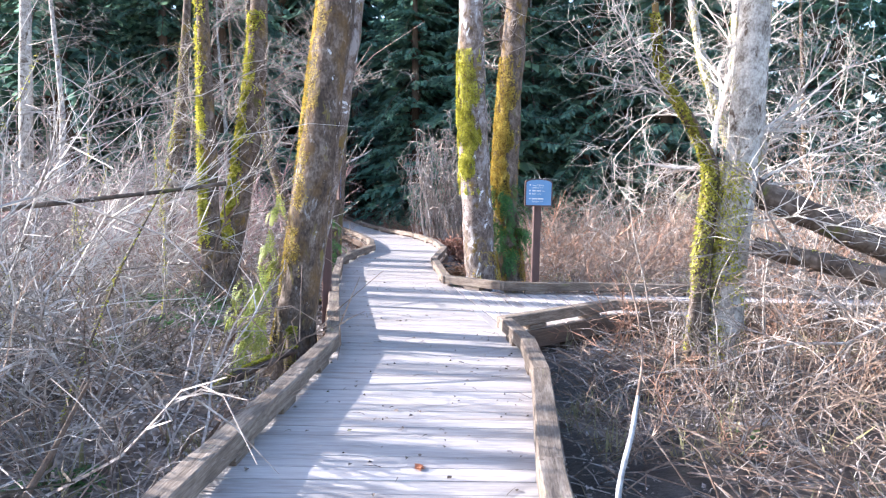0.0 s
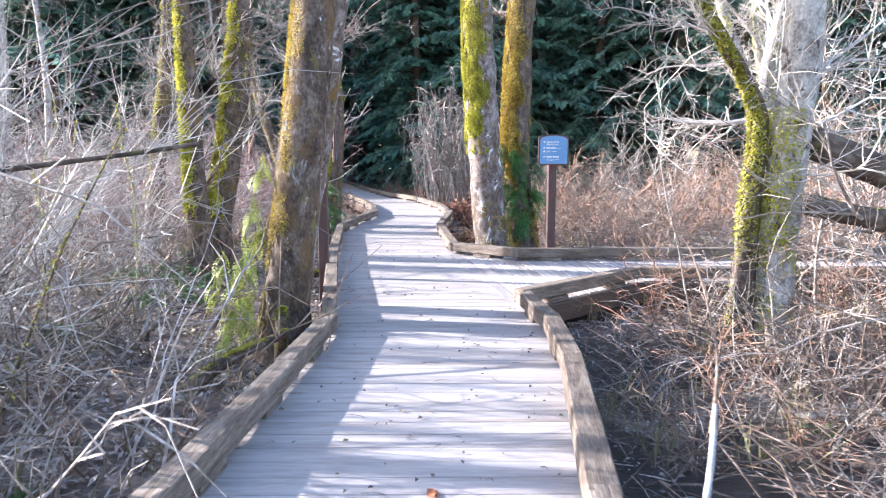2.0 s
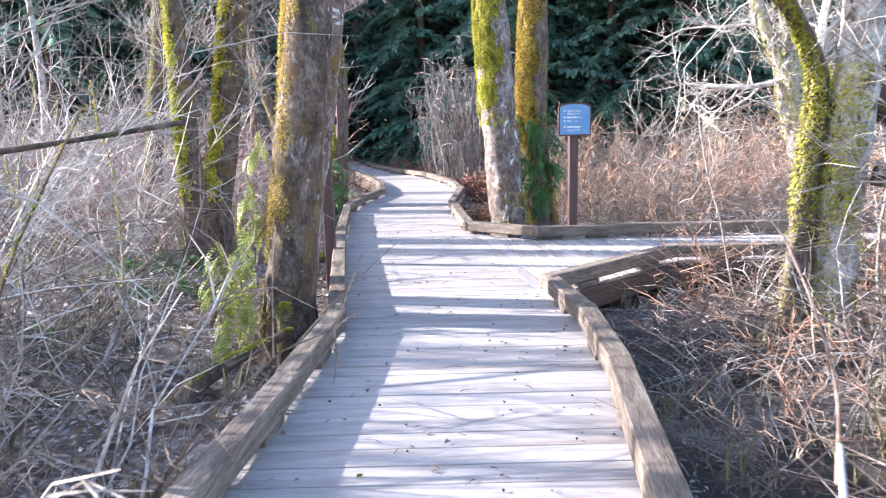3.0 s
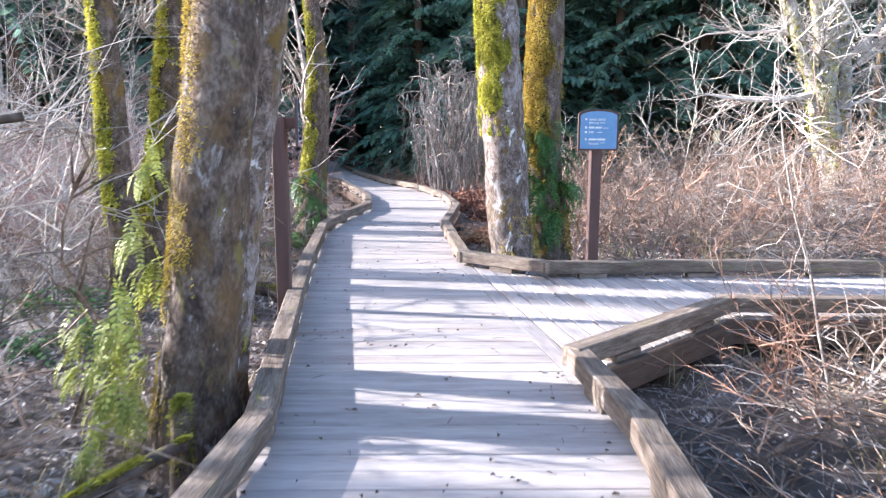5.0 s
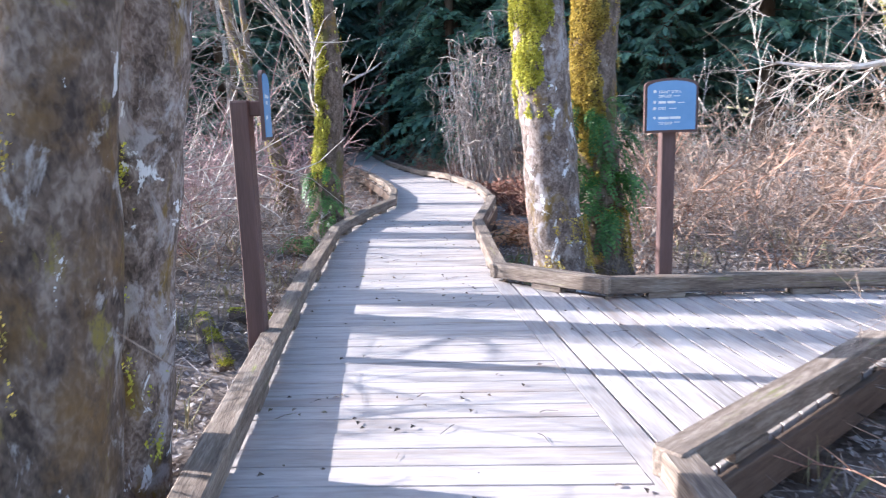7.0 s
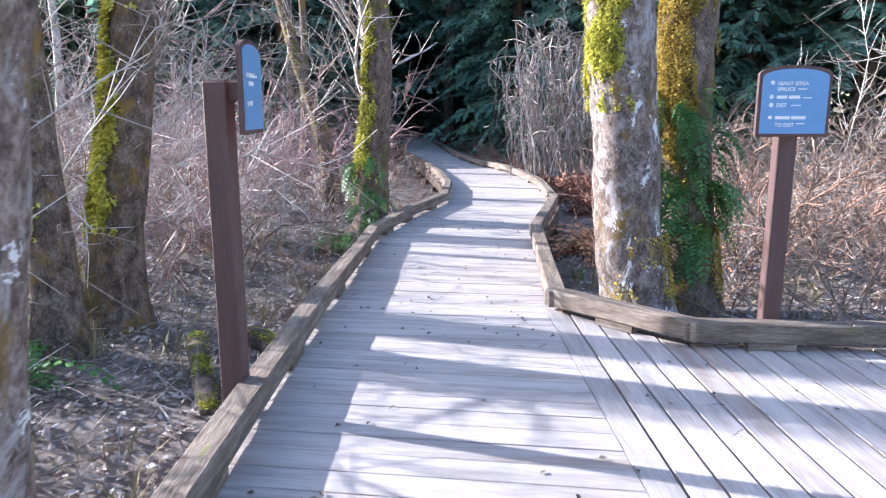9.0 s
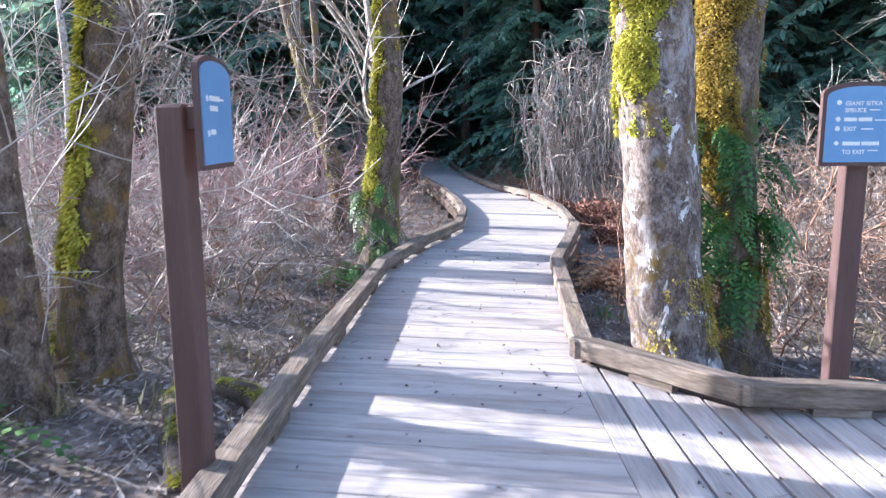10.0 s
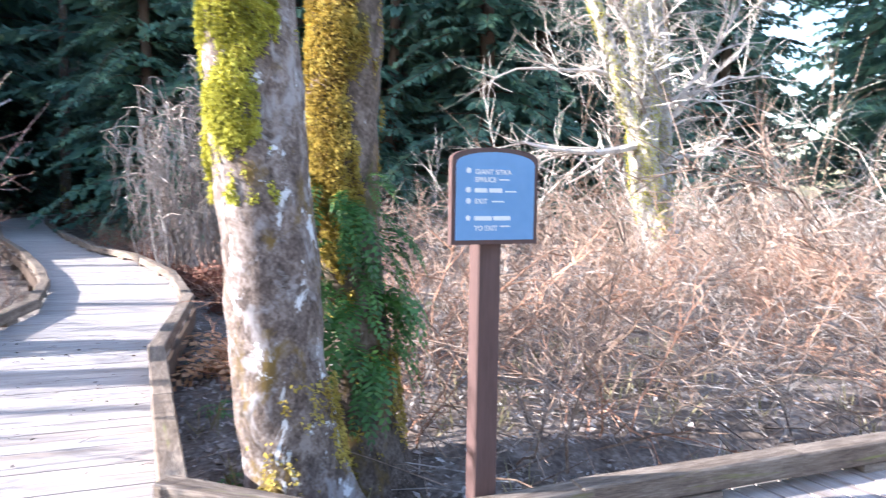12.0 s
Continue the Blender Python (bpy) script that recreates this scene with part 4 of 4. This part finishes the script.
join_field("far_thicket", field, CANE, scatter(135, 2.2, 26, 16, 29, 0.95, 21, lambda x, y: clear(x, y, 1.0) and x < 0.9 * y + 2), 22, "tangled tan leafless thicket filling the clearing", (0.75, 1.1))
join_field("far_thicket", field, CANE_PINK, scatter(140, -26, -3.4, 12, 31, 0.95, 23, lambda x, y: clear(x, y, 2.0)), 24, "reddish leafless thicket across the clearing", (0.8, 1.2))
join_field("near_thicket", field, CANE, scatter(40, 8, 20, 5, 15, 1.0, 25, lambda x, y: clear(x, y, 1.0)), 26, "tangled leafless brush away from the path", (0.8, 1.2))
join_field("near_thicket", field, CANE_GREY, scatter(45, -16, -7, 1, 13, 1.1, 27, lambda x, y: True), 28, "tangled leafless brush away from the path", (0.8, 1.2))


spread_shrubs("tall_bare_shrub", "tall pale leafless shrub in the sunlit clearing", tall, (TWIG_PALE, CANE),
              scatter(22, 6.5, 19, 14.5, 26, 1.2, 81, lambda x, y: (x - 8.7) ** 2 + (y - 19.3) ** 2 > 1.5), "tall bare shrubs", 82, (1.0, 1.7))
spread_shrubs("tall_bare_shrub", "tall pale leafless shrub among bare canes", tall, (TWIG_PALE, CANE_GREY),
              scatter(6, -14, -6.2, 13.6, 18, 1.1, 83, lambda x, y: abs(y - 11.75 + 0.216 * (x - 0.2)) > 0.6), "tall bare shrubs", 84, (1.0, 1.5))


# ---- mossy saplings among the canes ----
def sapling(x, y, height, r, seed, mat, label, mossy=True):
    rr = random.Random(seed)
    ob = thing("sapling", label, "sapling", (x, y, ground_height(x, y) - 0.03), group="saplings among the canes")
    lean = Vector((rr.gauss(0, 0.18), rr.gauss(0, 0.18), 1))
    pts = [Vector((0, 0, 0))]
    for i in range(6):
        lean = (lean + Vector((rr.gauss(0, 0.12), rr.gauss(0, 0.12), 0.05))).normalized()
        pts.append(pts[-1] + lean * height / 6)
    rad = [r * (1 - 0.13 * i) for i in range(7)]
    b = Build()
    b.tube(pts, rad, 7)
    part("stem", b.mesh("stem", mat, True), ob)
    for k in range(7):
        i = rr.randint(1, 6)
        b = Build()
        bough(b, pts[i], (rr.gauss(0, 1), rr.gauss(0, 1), rr.uniform(0.1, 0.9)), height * rr.uniform(0.18, 0.36), rad[i] * 0.45, 1, rr, 0.0, 0.45)
        part("branch", b.mesh("branch", CANE_GREY), ob)["kind"] = "stuff"
    mb = moss_tufts(pts, rad, 900, rr, 0.0, height * 0.7, Vector((-0.6, -0.2, 0)), 0.016)
    if mb.v and mossy:
        part("moss", mb.mesh("moss", MOSS), ob, "yellow-green moss")["kind"] = "stuff"


rr = random.Random(61)
for k, (x, y) in enumerate(scatter(20, -5.6, -2.1, 2.0, 8.6, 0.6, 62, lambda x, y: clear(x, y, 1.15) and not (y > 6 and x > -2.6))):
    sapling(x, y, rr.uniform(1.3, 3.4), rr.uniform(0.012, 0.028), 300 + k, (BARK_MOSS, CANE_GREY)[k % 2], "slim mossy sapling standing among bare canes")
for k, (x, y) in enumerate([(2.5, 7.9), (3.5, 7.4), (4.3, 6.9), (5.2, 6.2), (4.0, 8.2), (5.6, 7.4)]):
    sapling(x, y, rr.uniform(2.0, 3.6), rr.uniform(0.012, 0.022), 340 + k, CANE_GREY, "slim bare sapling beside the fallen trunk", False)

spread_shrubs("tall_bare_shrub", "tall pale leafless shrub at the back of the clearing", tall, (TWIG_PALE, CANE_PINK),
              scatter(30, -17, -3.6, 13.5, 27, 1.3, 71, lambda x, y: clear(x, y, 1.8)), "tall bare shrubs", 72, (0.9, 1.5))

# ---- fallen logs and sticks ----
def log_thing(name, label, axis, mat, seed, moss=0, sides=12, rough=0.12):
    x0, y0, z0 = axis[0][:3]
    rel = [(x - x0, y - y0, z - z0, r) for x, y, z, r in axis]
    b, pts, rad = trunk_build(rel, sides, 6, rough, 0.0, seed)
    for i in (0, len(pts) - 1):
        ids = [i * sides + k for k in range(sides)]
        b.f.append(tuple(ids if i else ids[::-1]))
    ob = thing(name, label, "log", (x0, y0, z0))
    part("stem", b.mesh("stem", mat, True), ob)
    if moss:
        mb, rr = Build(), random.Random(seed)
        for _ in range(moss * 2):
            i = rr.randint(0, len(pts) - 2)
            if noise.noise(pts[i] * 6 + Vector((seed, 0, 0))) < -0.15:
                continue
            a = Vector((rr.gauss(0, 0.6), rr.gauss(0, 0.6), 1)).normalized()
            root = pts[i].lerp(pts[i + 1], rr.random()) + a * rad[i] * 0.92
            mb.blade(root, root + a * 0.013 + Vector((rr.gauss(0, 0.012), rr.gauss(0, 0.012), 0)), Vector((rr.gauss(0, 0.007), rr.gauss(0, 0.007), 0)), 0.003)
        part("moss", mb.mesh("moss", MOSS), ob, "green moss cover")["kind"] = "stuff"
    return ob


log_thing("broken_log", "dark broken trunk slanting down into the brush", [(3.12, 7.15, 1.62, 0.13), (3.6, 7.1, 1.42, 0.14), (4.4, 7.0, 1.08, 0.15), (5.6, 6.9, 0.55, 0.16), (7.2, 6.8, -0.15, 0.17)], LOG, 3.0)
log_thing("broken_log", "dark mossy log lying against the alder", [(3.1, 6.95, 1.05, 0.09), (4.0, 6.7, 0.85, 0.1), (5.0, 6.5, 0.55, 0.11), (6.6, 6.3, -0.1, 0.12)], LOG, 5.0, 300)
log_thing("mossy_log", "short moss-covered log on the forest floor", [(-1.98, 9.85, -0.30, 0.06), (-2.2, 10.2, -0.22, 0.075), (-2.5, 10.7, -0.15, 0.07)], LOG, 6.0, 1500)
log_thing("mossy_log", "short moss-covered log on the forest floor", [(-1.88, 10.75, -0.24, 0.06), (-2.05, 10.9, -0.2, 0.075), (-2.35, 11.05, -0.2, 0.06)], LOG, 6.5, 1800)
log_thing("mossy_log", "fallen mossy branch by the alder", [(-1.36, 6.52, 0.0, 0.035), (-1.55, 6.35, -0.06, 0.04), (-1.75, 6.12, -0.13, 0.045), (-1.98, 5.85, -0.28, 0.05)], LOG, 7.0, 1500)
log_thing("tree_stump", "small moss-grown stump beside the kerb", [(-1.43, 6.62, -0.4, 0.07), (-1.43, 6.62, -0.15, 0.06), (-1.42, 6.62, 0.08, 0.055), (-1.41, 6.63, 0.17, 0.03)], LOG, 8.0, 1800)
log_thing("fallen_log", "weathered grey log in the leaf litter", [(2.2, 4.6, -0.28, 0.07), (2.9, 4.5, -0.26, 0.075), (3.8, 4.3, -0.28, 0.06)], LOG, 9.0)
log_thing("fallen_log", "weathered grey log in the leaf litter", [(2.3, 5.3, -0.27, 0.06), (3.1, 5.5, -0.25, 0.065), (4.2, 5.5, -0.28, 0.05)], BIRCH_STICK, 10.0)
log_thing("leaning_stick", "pale bleached stick leaning up from the brush", [(0.72, 2.6, -0.35, 0.016), (0.80, 3.0, 0.14, 0.013), (0.95, 3.35, 0.36, 0.012), (1.02, 3.52, 0.49, 0.008)], BIRCH_STICK, 11.0, sides=8)
log_thing("leaning_stick", "thin tan cane arching over the brush", [(0.98, 3.45, 0.40, 0.008), (1.06, 3.62, 0.58, 0.007), (1.11, 3.82, 0.73, 0.006), (1.12, 4.05, 0.93, 0.005), (1.08, 4.2, 1.08, 0.004), (0.90, 4.3, 1.17, 0.003)], CANE, 11.5, sides=6)
log_thing("leaning_stick", "pale bare stick leaning in the brush", [(-1.95, 2.3, -0.40, 0.02), (-2.0, 2.6, 0.6, 0.013), (-2.15, 2.9, 1.7, 0.01), (-2.5, 3.1, 2.8, 0.006)], BIRCH_STICK, 12.0, sides=6)
log_thing("leaning_branch", "grey fallen branch lying through the canes", [(-4.6, 5.6, 1.15, 0.016), (-3.6, 5.9, 1.3, 0.024), (-2.6, 6.3, 1.45, 0.02), (-2.0, 6.5, 1.55, 0.02)], LOG, 13.0, sides=8)
log_thing("leaning_branch", "dark stem leaning through the canes", [(-2.1, 3.0, -0.4, 0.022), (-1.98, 3.2, -0.05, 0.02), (-1.9, 3.4, 0.2, 0.014), (-1.8, 3.55, 0.5, 0.007)], JOIST, 14.0, sides=8)

# crown of the fallen tree, bleached boughs over the wet ground
rr = random.Random(91)
for k in range(11):
    foot = Vector((rr.uniform(3.8, 6.2), rr.uniform(5.0, 7.2), rr.uniform(0.2, 1.1)))
    ob = thing("fallen_bough", "bleached crooked bough of the fallen tree", "branch", foot, group="boughs of the fallen tree")
    b = Build()
    bough(b, (0, 0, 0), (-rr.uniform(0.5, 1.0), -rr.uniform(-0.2, 0.9), rr.uniform(-0.25, 0.35)), rr.uniform(1.2, 2.4), rr.uniform(0.012, 0.026), 2, rr, -0.06, 0.5, 5)
    part("limb", b.mesh("limb", (CANE_GREY, TWIG_PALE)[k % 3 == 2]), ob)

# ---- wet mud beside the deck ----
bm = bmesh.new()
rows = []
for j in range(40):
    y = 0.2 + 0.19 * j
    rows.append([])
    for i in range(26):
        x = on_line(RIGHT, min(y, 7.6)) + 0.25 + 0.17 * i
        edge = 0.05 * noise.noise((x * 0.8, y * 0.8, 9.0)) + 0.05 * max(0.0, (i - 14) / 11) + (0.05 if j in (0, 39) else 0.0)
        rows[-1].append(bm.verts.new((x, y, ground_height(x, y) + 0.022 - edge)))
for j in range(39):
    for i in range(25):
        bm.faces.new((rows[j][i], rows[j][i + 1], rows[j + 1][i + 1], rows[j + 1][i]))
tagged(new("mud", bm_mesh("mud", bm, MUD, True)), "dark wet mud between the canes beside the boardwalk", "mud", kind="structure")

# ---- leaf litter, twigs, grass ----
rr = random.Random(77)
b = Build()
for _ in range(44000):
    x, y = rr.gauss(-0.5, 4.5), rr.gauss(7.5, 5.0)
    if not clear(x, y, 0.12) or (0.7 < x < 5 and y < 7.5 and rr.random() < 0.35) or (x < 0 and y < 4.5 and rr.random() < 0.5):
        continue
    p = Vector((x, y, ground_height(x, y) + 0.012 + 0.03 * rr.random()))
    a, s = rr.uniform(0, 2 * math.pi), rr.uniform(0.014, 0.042) * (0.6 if x > 0.5 and y < 8.5 else 1.0)
    d = Vector((math.cos(a), math.sin(a), rr.gauss(0, 0.35))) * s
    b.blade(p - d, p + d, Vector((-d.y, d.x, rr.gauss(0, 0.3) * s)) * 0.6, rr.uniform(-0.01, 0.02))
tagged(new("leaf_litter", b.mesh("leaf_litter", DEAD_LEAF)), "brown and grey fallen leaves covering the soil", "leaves", kind="stuff")
b = Build()
for _ in range(5200):
    x, y = rr.gauss(0, 4.5), rr.gauss(7.0, 4.5)
    if not clear(x, y, 0.3):
        continue
    a, s = rr.uniform(0, 2 * math.pi), rr.uniform(0.12, 0.55)
    d = Vector((math.cos(a), math.sin(a), rr.gauss(0.1, 0.22))) * s
    p = Vector((x, y, ground_height(x, y) + 0.03))
    r = rr.uniform(0.002, 0.007)
    b.tube([p, p + d * 0.5 + Vector((0, 0, rr.uniform(0, 0.04))), p + d], [r, r * 0.8, r * 0.4], 3)
tagged(new("fallen_twigs", b.mesh("fallen_twigs", CANE_GREY)), "fallen grey twigs lying on the forest floor", "twigs", kind="stuff")
b = Build()
for _ in range(1300):
    x, y = rr.uniform(0.9, 6.0), rr.uniform(1.2, 8.4)
    if not clear(x, y, 0.3) or (x < 2.0 and y > 6.8):
        continue
    a, s = rr.uniform(0, 2 * math.pi), rr.uniform(0.25, 0.95)
    d = Vector((math.cos(a), math.sin(a), rr.gauss(0.15, 0.25))) * s
    p = Vector((x, y, ground_height(x, y) + rr.uniform(0.0, 0.12)))
    r = rr.uniform(0.003, 0.009)
    k = Vector((rr.gauss(0, 0.07), rr.gauss(0, 0.07), rr.uniform(0, 0.1)))
    b.tube([p, p + d * 0.35 + k, p + d * 0.7 + k * 0.6, p + d], [r, r * 0.85, r * 0.6, r * 0.3], 3)
tagged(new("brushwood", b.mesh("brushwood", CANE)), "tangle of pale dead sticks over the wet ground", "brushwood", kind="stuff")
b = Build()
for _ in range(800):
    x, y = rr.uniform(1.3, 9.0), rr.uniform(11.2, 15.5)
    if not clear(x, y, 0.25):
        continue
    a, s = rr.uniform(0, 2 * math.pi), rr.uniform(0.3, 1.0)
    d = Vector((math.cos(a), math.sin(a), rr.gauss(0.1, 0.3))) * s
    p = Vector((x, y, ground_height(x, y) + rr.uniform(0.0, 0.45)))
    r = rr.uniform(0.003, 0.008)
    k = Vector((rr.gauss(0, 0.08), rr.gauss(0, 0.08), rr.uniform(0, 0.12)))
    b.tube([p, p + d * 0.35 + k, p + d * 0.7 + k * 0.6, p + d], [r, r * 0.85, r * 0.6, r * 0.3], 3)
tagged(new("brushwood", b.mesh("brushwood", CANE)), "tangled dead stems low in the thicket", "brushwood", kind="stuff")
b = Build()
for _ in range(420):
    x, y = rr.uniform(-6, 6), rr.uniform(1, 15)
    if not clear(x, y, 0.3):
        continue
    for _ in range(14):
        p = Vector((x + rr.gauss(0, 0.06), y + rr.gauss(0, 0.06), ground_height(x, y)))
        tip = p + Vector((rr.gauss(0, 0.10), rr.gauss(0, 0.10), rr.uniform(0.1, 0.35)))
        b.blade(p, tip, Vector((rr.gauss(0, 0.004), rr.gauss(0, 0.004), 0)), 0.0)
tagged(new("grass_tufts", b.mesh("grass_tufts", GRASS)), "dry yellow-green grass tufts between the canes", "grass", kind="stuff")
b = Build()
for _ in range(420):
    y = rr.uniform(2, 16)
    lo, hi = on_line(LEFT, y), on_line(RIGHT, y)
    if 8.6 < y < 10.6:
        hi = 4.0
    x = rr.uniform(lo, hi)
    a, s = rr.uniform(0, 2 * math.pi), rr.uniform(0.006, 0.024)
    d = Vector((math.cos(a), math.sin(a), 0)) * s
    p = Vector((x, y, 0.008))
    if rr.random() < 0.3:
        b.tube([p, p + d * 2 + Vector((0.006, 0.01, 0.004)), p + d * rr.uniform(3, 7)], [0.0025, 0.002, 0.001], 3)
    else:
        b.blade(p - d, p + d, Vector((-d.y, d.x, 0.2 * s)) * 0.6, rr.uniform(0.002, 0.012))
tagged(new("deck_debris", b.mesh("deck_debris", LOG)), "dark leaf scraps and twigs on the planks", "debris", kind="stuff")
b = Build()
for k in range(5):
    a = -0.9 + k * 0.5
    d = Vector((math.cos(a), math.sin(a), 0.12)) * 0.06
    b.blade(Vector((0, 0, 0)), d, Vector((-d.y, d.x, 0)) * 0.3, 0.012)
leaf = tagged(new("maple_leaf", b.mesh("maple_leaf", RED_LEAF)), "single curled reddish leaf on the planks", "leaf")
leaf.matrix_basis = pose(-0.12, 3.72, 0.004)


# ---- boardwalk ----
def plank_mesh(corners, thick, chamfer=0.0015):
    """A board from its four plan corners; its origin is the middle and its length runs along x."""
    c = sum((Vector(p) for p in corners), Vector((0, 0))) / 4
    along = (Vector(corners[1]) - Vector(corners[0])).normalized()
    turn = math.atan2(along.y, along.x)
    local = []
    for p in corners:
        d = Vector(p) - c
        local.append((d.x * along.x + d.y * along.y, -d.x * along.y + d.y * along.x))
    v = [(x, y, -thick) for x, y in local] + [(x, y, -chamfer) for x, y in local]
    v += [(x - math.copysign(chamfer, x), y - math.copysign(chamfer, y), 0) for x, y in local]
    f = [(3, 2, 1, 0), (8, 9, 10, 11)]
    for k in range(4):
        n = (k + 1) % 4
        f += [(k, n, 4 + n, 4 + k), (4 + k, 4 + n, 8 + n, 8 + k)]
    me = bpy.data.meshes.new("plank")
    me.from_pydata(v, [], f)
    me.materials.append(PLANK)
    return me, c, math.degrees(turn)


rr = random.Random(9)
deck = thing("boardwalk", "weathered grey plank boardwalk with a branch to the side", "boardwalk", kind="structure")
PITCH, GAP, OVER = 0.168, 0.007, 0.112
SEAM = [(0.64, 7.60), (0.02, 11.32)]
y = -5.0
while y < 57.5:
    y1, skew = y + PITCH - GAP, 0.02
    ends = []
    for yy in (y, y1):
        xl = on_line(LEFT, yy) - OVER
        xr = on_line(SEAM, yy) - 0.006 if 7.6 < yy < 11.32 else on_line(RIGHT, yy) + OVER
        ends.append((xl, xr))
    me, c, turn = plank_mesh([(ends[0][0], y - skew), (ends[0][1], y + skew), (ends[1][1], y1 + skew), (ends[1][0], y1 - skew)], 0.042)
    part("plank", me, deck, m=pose(c.x, c.y, rr.uniform(-0.002, 0.002), rr.uniform(-0.25, 0.25), 0, turn))
    y += PITCH
run = (Vector(SEAM[1]) - Vector(SEAM[0])).normalized()
across = Vector((run.y, -run.x))


def cut(origin, line):
    """Distance along run from origin to the polyline."""
    for a, b_ in zip(line, line[1:]):
        a, b_ = Vector(a), Vector(b_)
        e = b_ - a
        den = run.x * e.y - run.y * e.x
        if abs(den) > 1e-9:
            w = a - origin
            s, u = (w.x * e.y - w.y * e.x) / den, (w.x * run.y - w.y * run.x) / den
            if -0.001 <= u <= 1.001:
                return s
    return None


for k in range(54):
    quad = []
    for off in (k * 0.163 + 0.002, k * 0.163 + 0.147):
        o = Vector(SEAM[0]) + across * off
        lo, hi = cut(o, NEAR_R[4:]), cut(o, FAR_R[11:])
        if lo is None or hi is None:
            break
        quad.append((o + run * (lo - OVER), o + run * (hi + OVER)))
    if len(quad) < 2:
        break
    me, c, turn = plank_mesh([quad[1][0], quad[1][1], quad[0][1], quad[0][0]], 0.042)
    part("plank", me, deck, m=pose(c.x, c.y, rr.uniform(-0.002, 0.002), 0, rr.uniform(-0.1, 0.1), turn))


def along_line(line, outward, shift, longest):
    """Lengths of timber beside a polyline: middle, turn and length."""
    for (x0, y0), (x1, y1) in zip(line, line[1:]):
        a, b_ = Vector((x0, y0)), Vector((x1, y1))
        d = (b_ - a).normalized()
        n = Vector((-d.y, d.x)) * outward
        count = max(1, math.ceil((b_ - a).length / longest))
        for i in range(count):
            p, q = a.lerp(b_, i / count), a.lerp(b_, (i + 1) / count)
            yield (p + q) / 2 + n * shift, math.degrees(math.atan2(d.y, d.x)), (q - p).length


KERB_W, KERB_H, KERB_GAP = 0.135, 0.128, 0.045
for line, outward, label in ((LEFT, 1, "long weathered timber kerb along the boardwalk's edge"), (NEAR_R, -1, "weathered timber kerb turning into the side branch"), (FAR_R, 1, "weathered timber kerb bending round the maples")):
    kerb = thing("timber_kerb", label, "kerb", kind="structure")
    for i, (c, turn, ln) in enumerate(along_line(line, outward, KERB_W / 2, 2.6)):
        top = KERB_GAP + 0.004 + rr.uniform(-0.003, 0.003) + (0.004 if i % 2 else 0)
        me = bm_mesh("kerb_beam", box(ln + 0.07, KERB_W + rr.uniform(-0.004, 0.004), KERB_H, 0.009), TIMBER)
        part("kerb_beam", me, kerb, m=pose(c.x, c.y, top + KERB_H / 2, rr.uniform(-0.8, 0.8), rr.uniform(-0.15, 0.15), turn + rr.uniform(-0.3, 0.3)))
        n = max(1, round(ln / 1.2))
        for k in range(n):
            o = Vector((math.cos(radians(turn)), math.sin(radians(turn)))) * ((k + 0.5) / n - 0.5) * ln
            part("spacer_block", bm_mesh("spacer_block", box(0.30, KERB_W - 0.01, KERB_GAP + 0.002, 0.003), TIMBER), kerb, m=pose(c.x + o.x, c.y + o.y, 0.003 + KERB_GAP / 2, 0, 0, turn))
    for c, turn, ln in along_line(line, outward, OVER + 0.026, 3.0):
        part("rim_joist", bm_mesh("rim_joist", box(ln + 0.03, 0.045, 0.20, 0.004), JOIST), deck, "dark timber joist under the planks", pose(c.x, c.y, -0.108, 0, 0, turn))
        part("pier", bm_mesh("pier", box(0.12, 0.12, 0.5, 0.005), JOIST), deck, "short timber pier", pose(c.x, c.y, -0.47, 0, 0, turn))
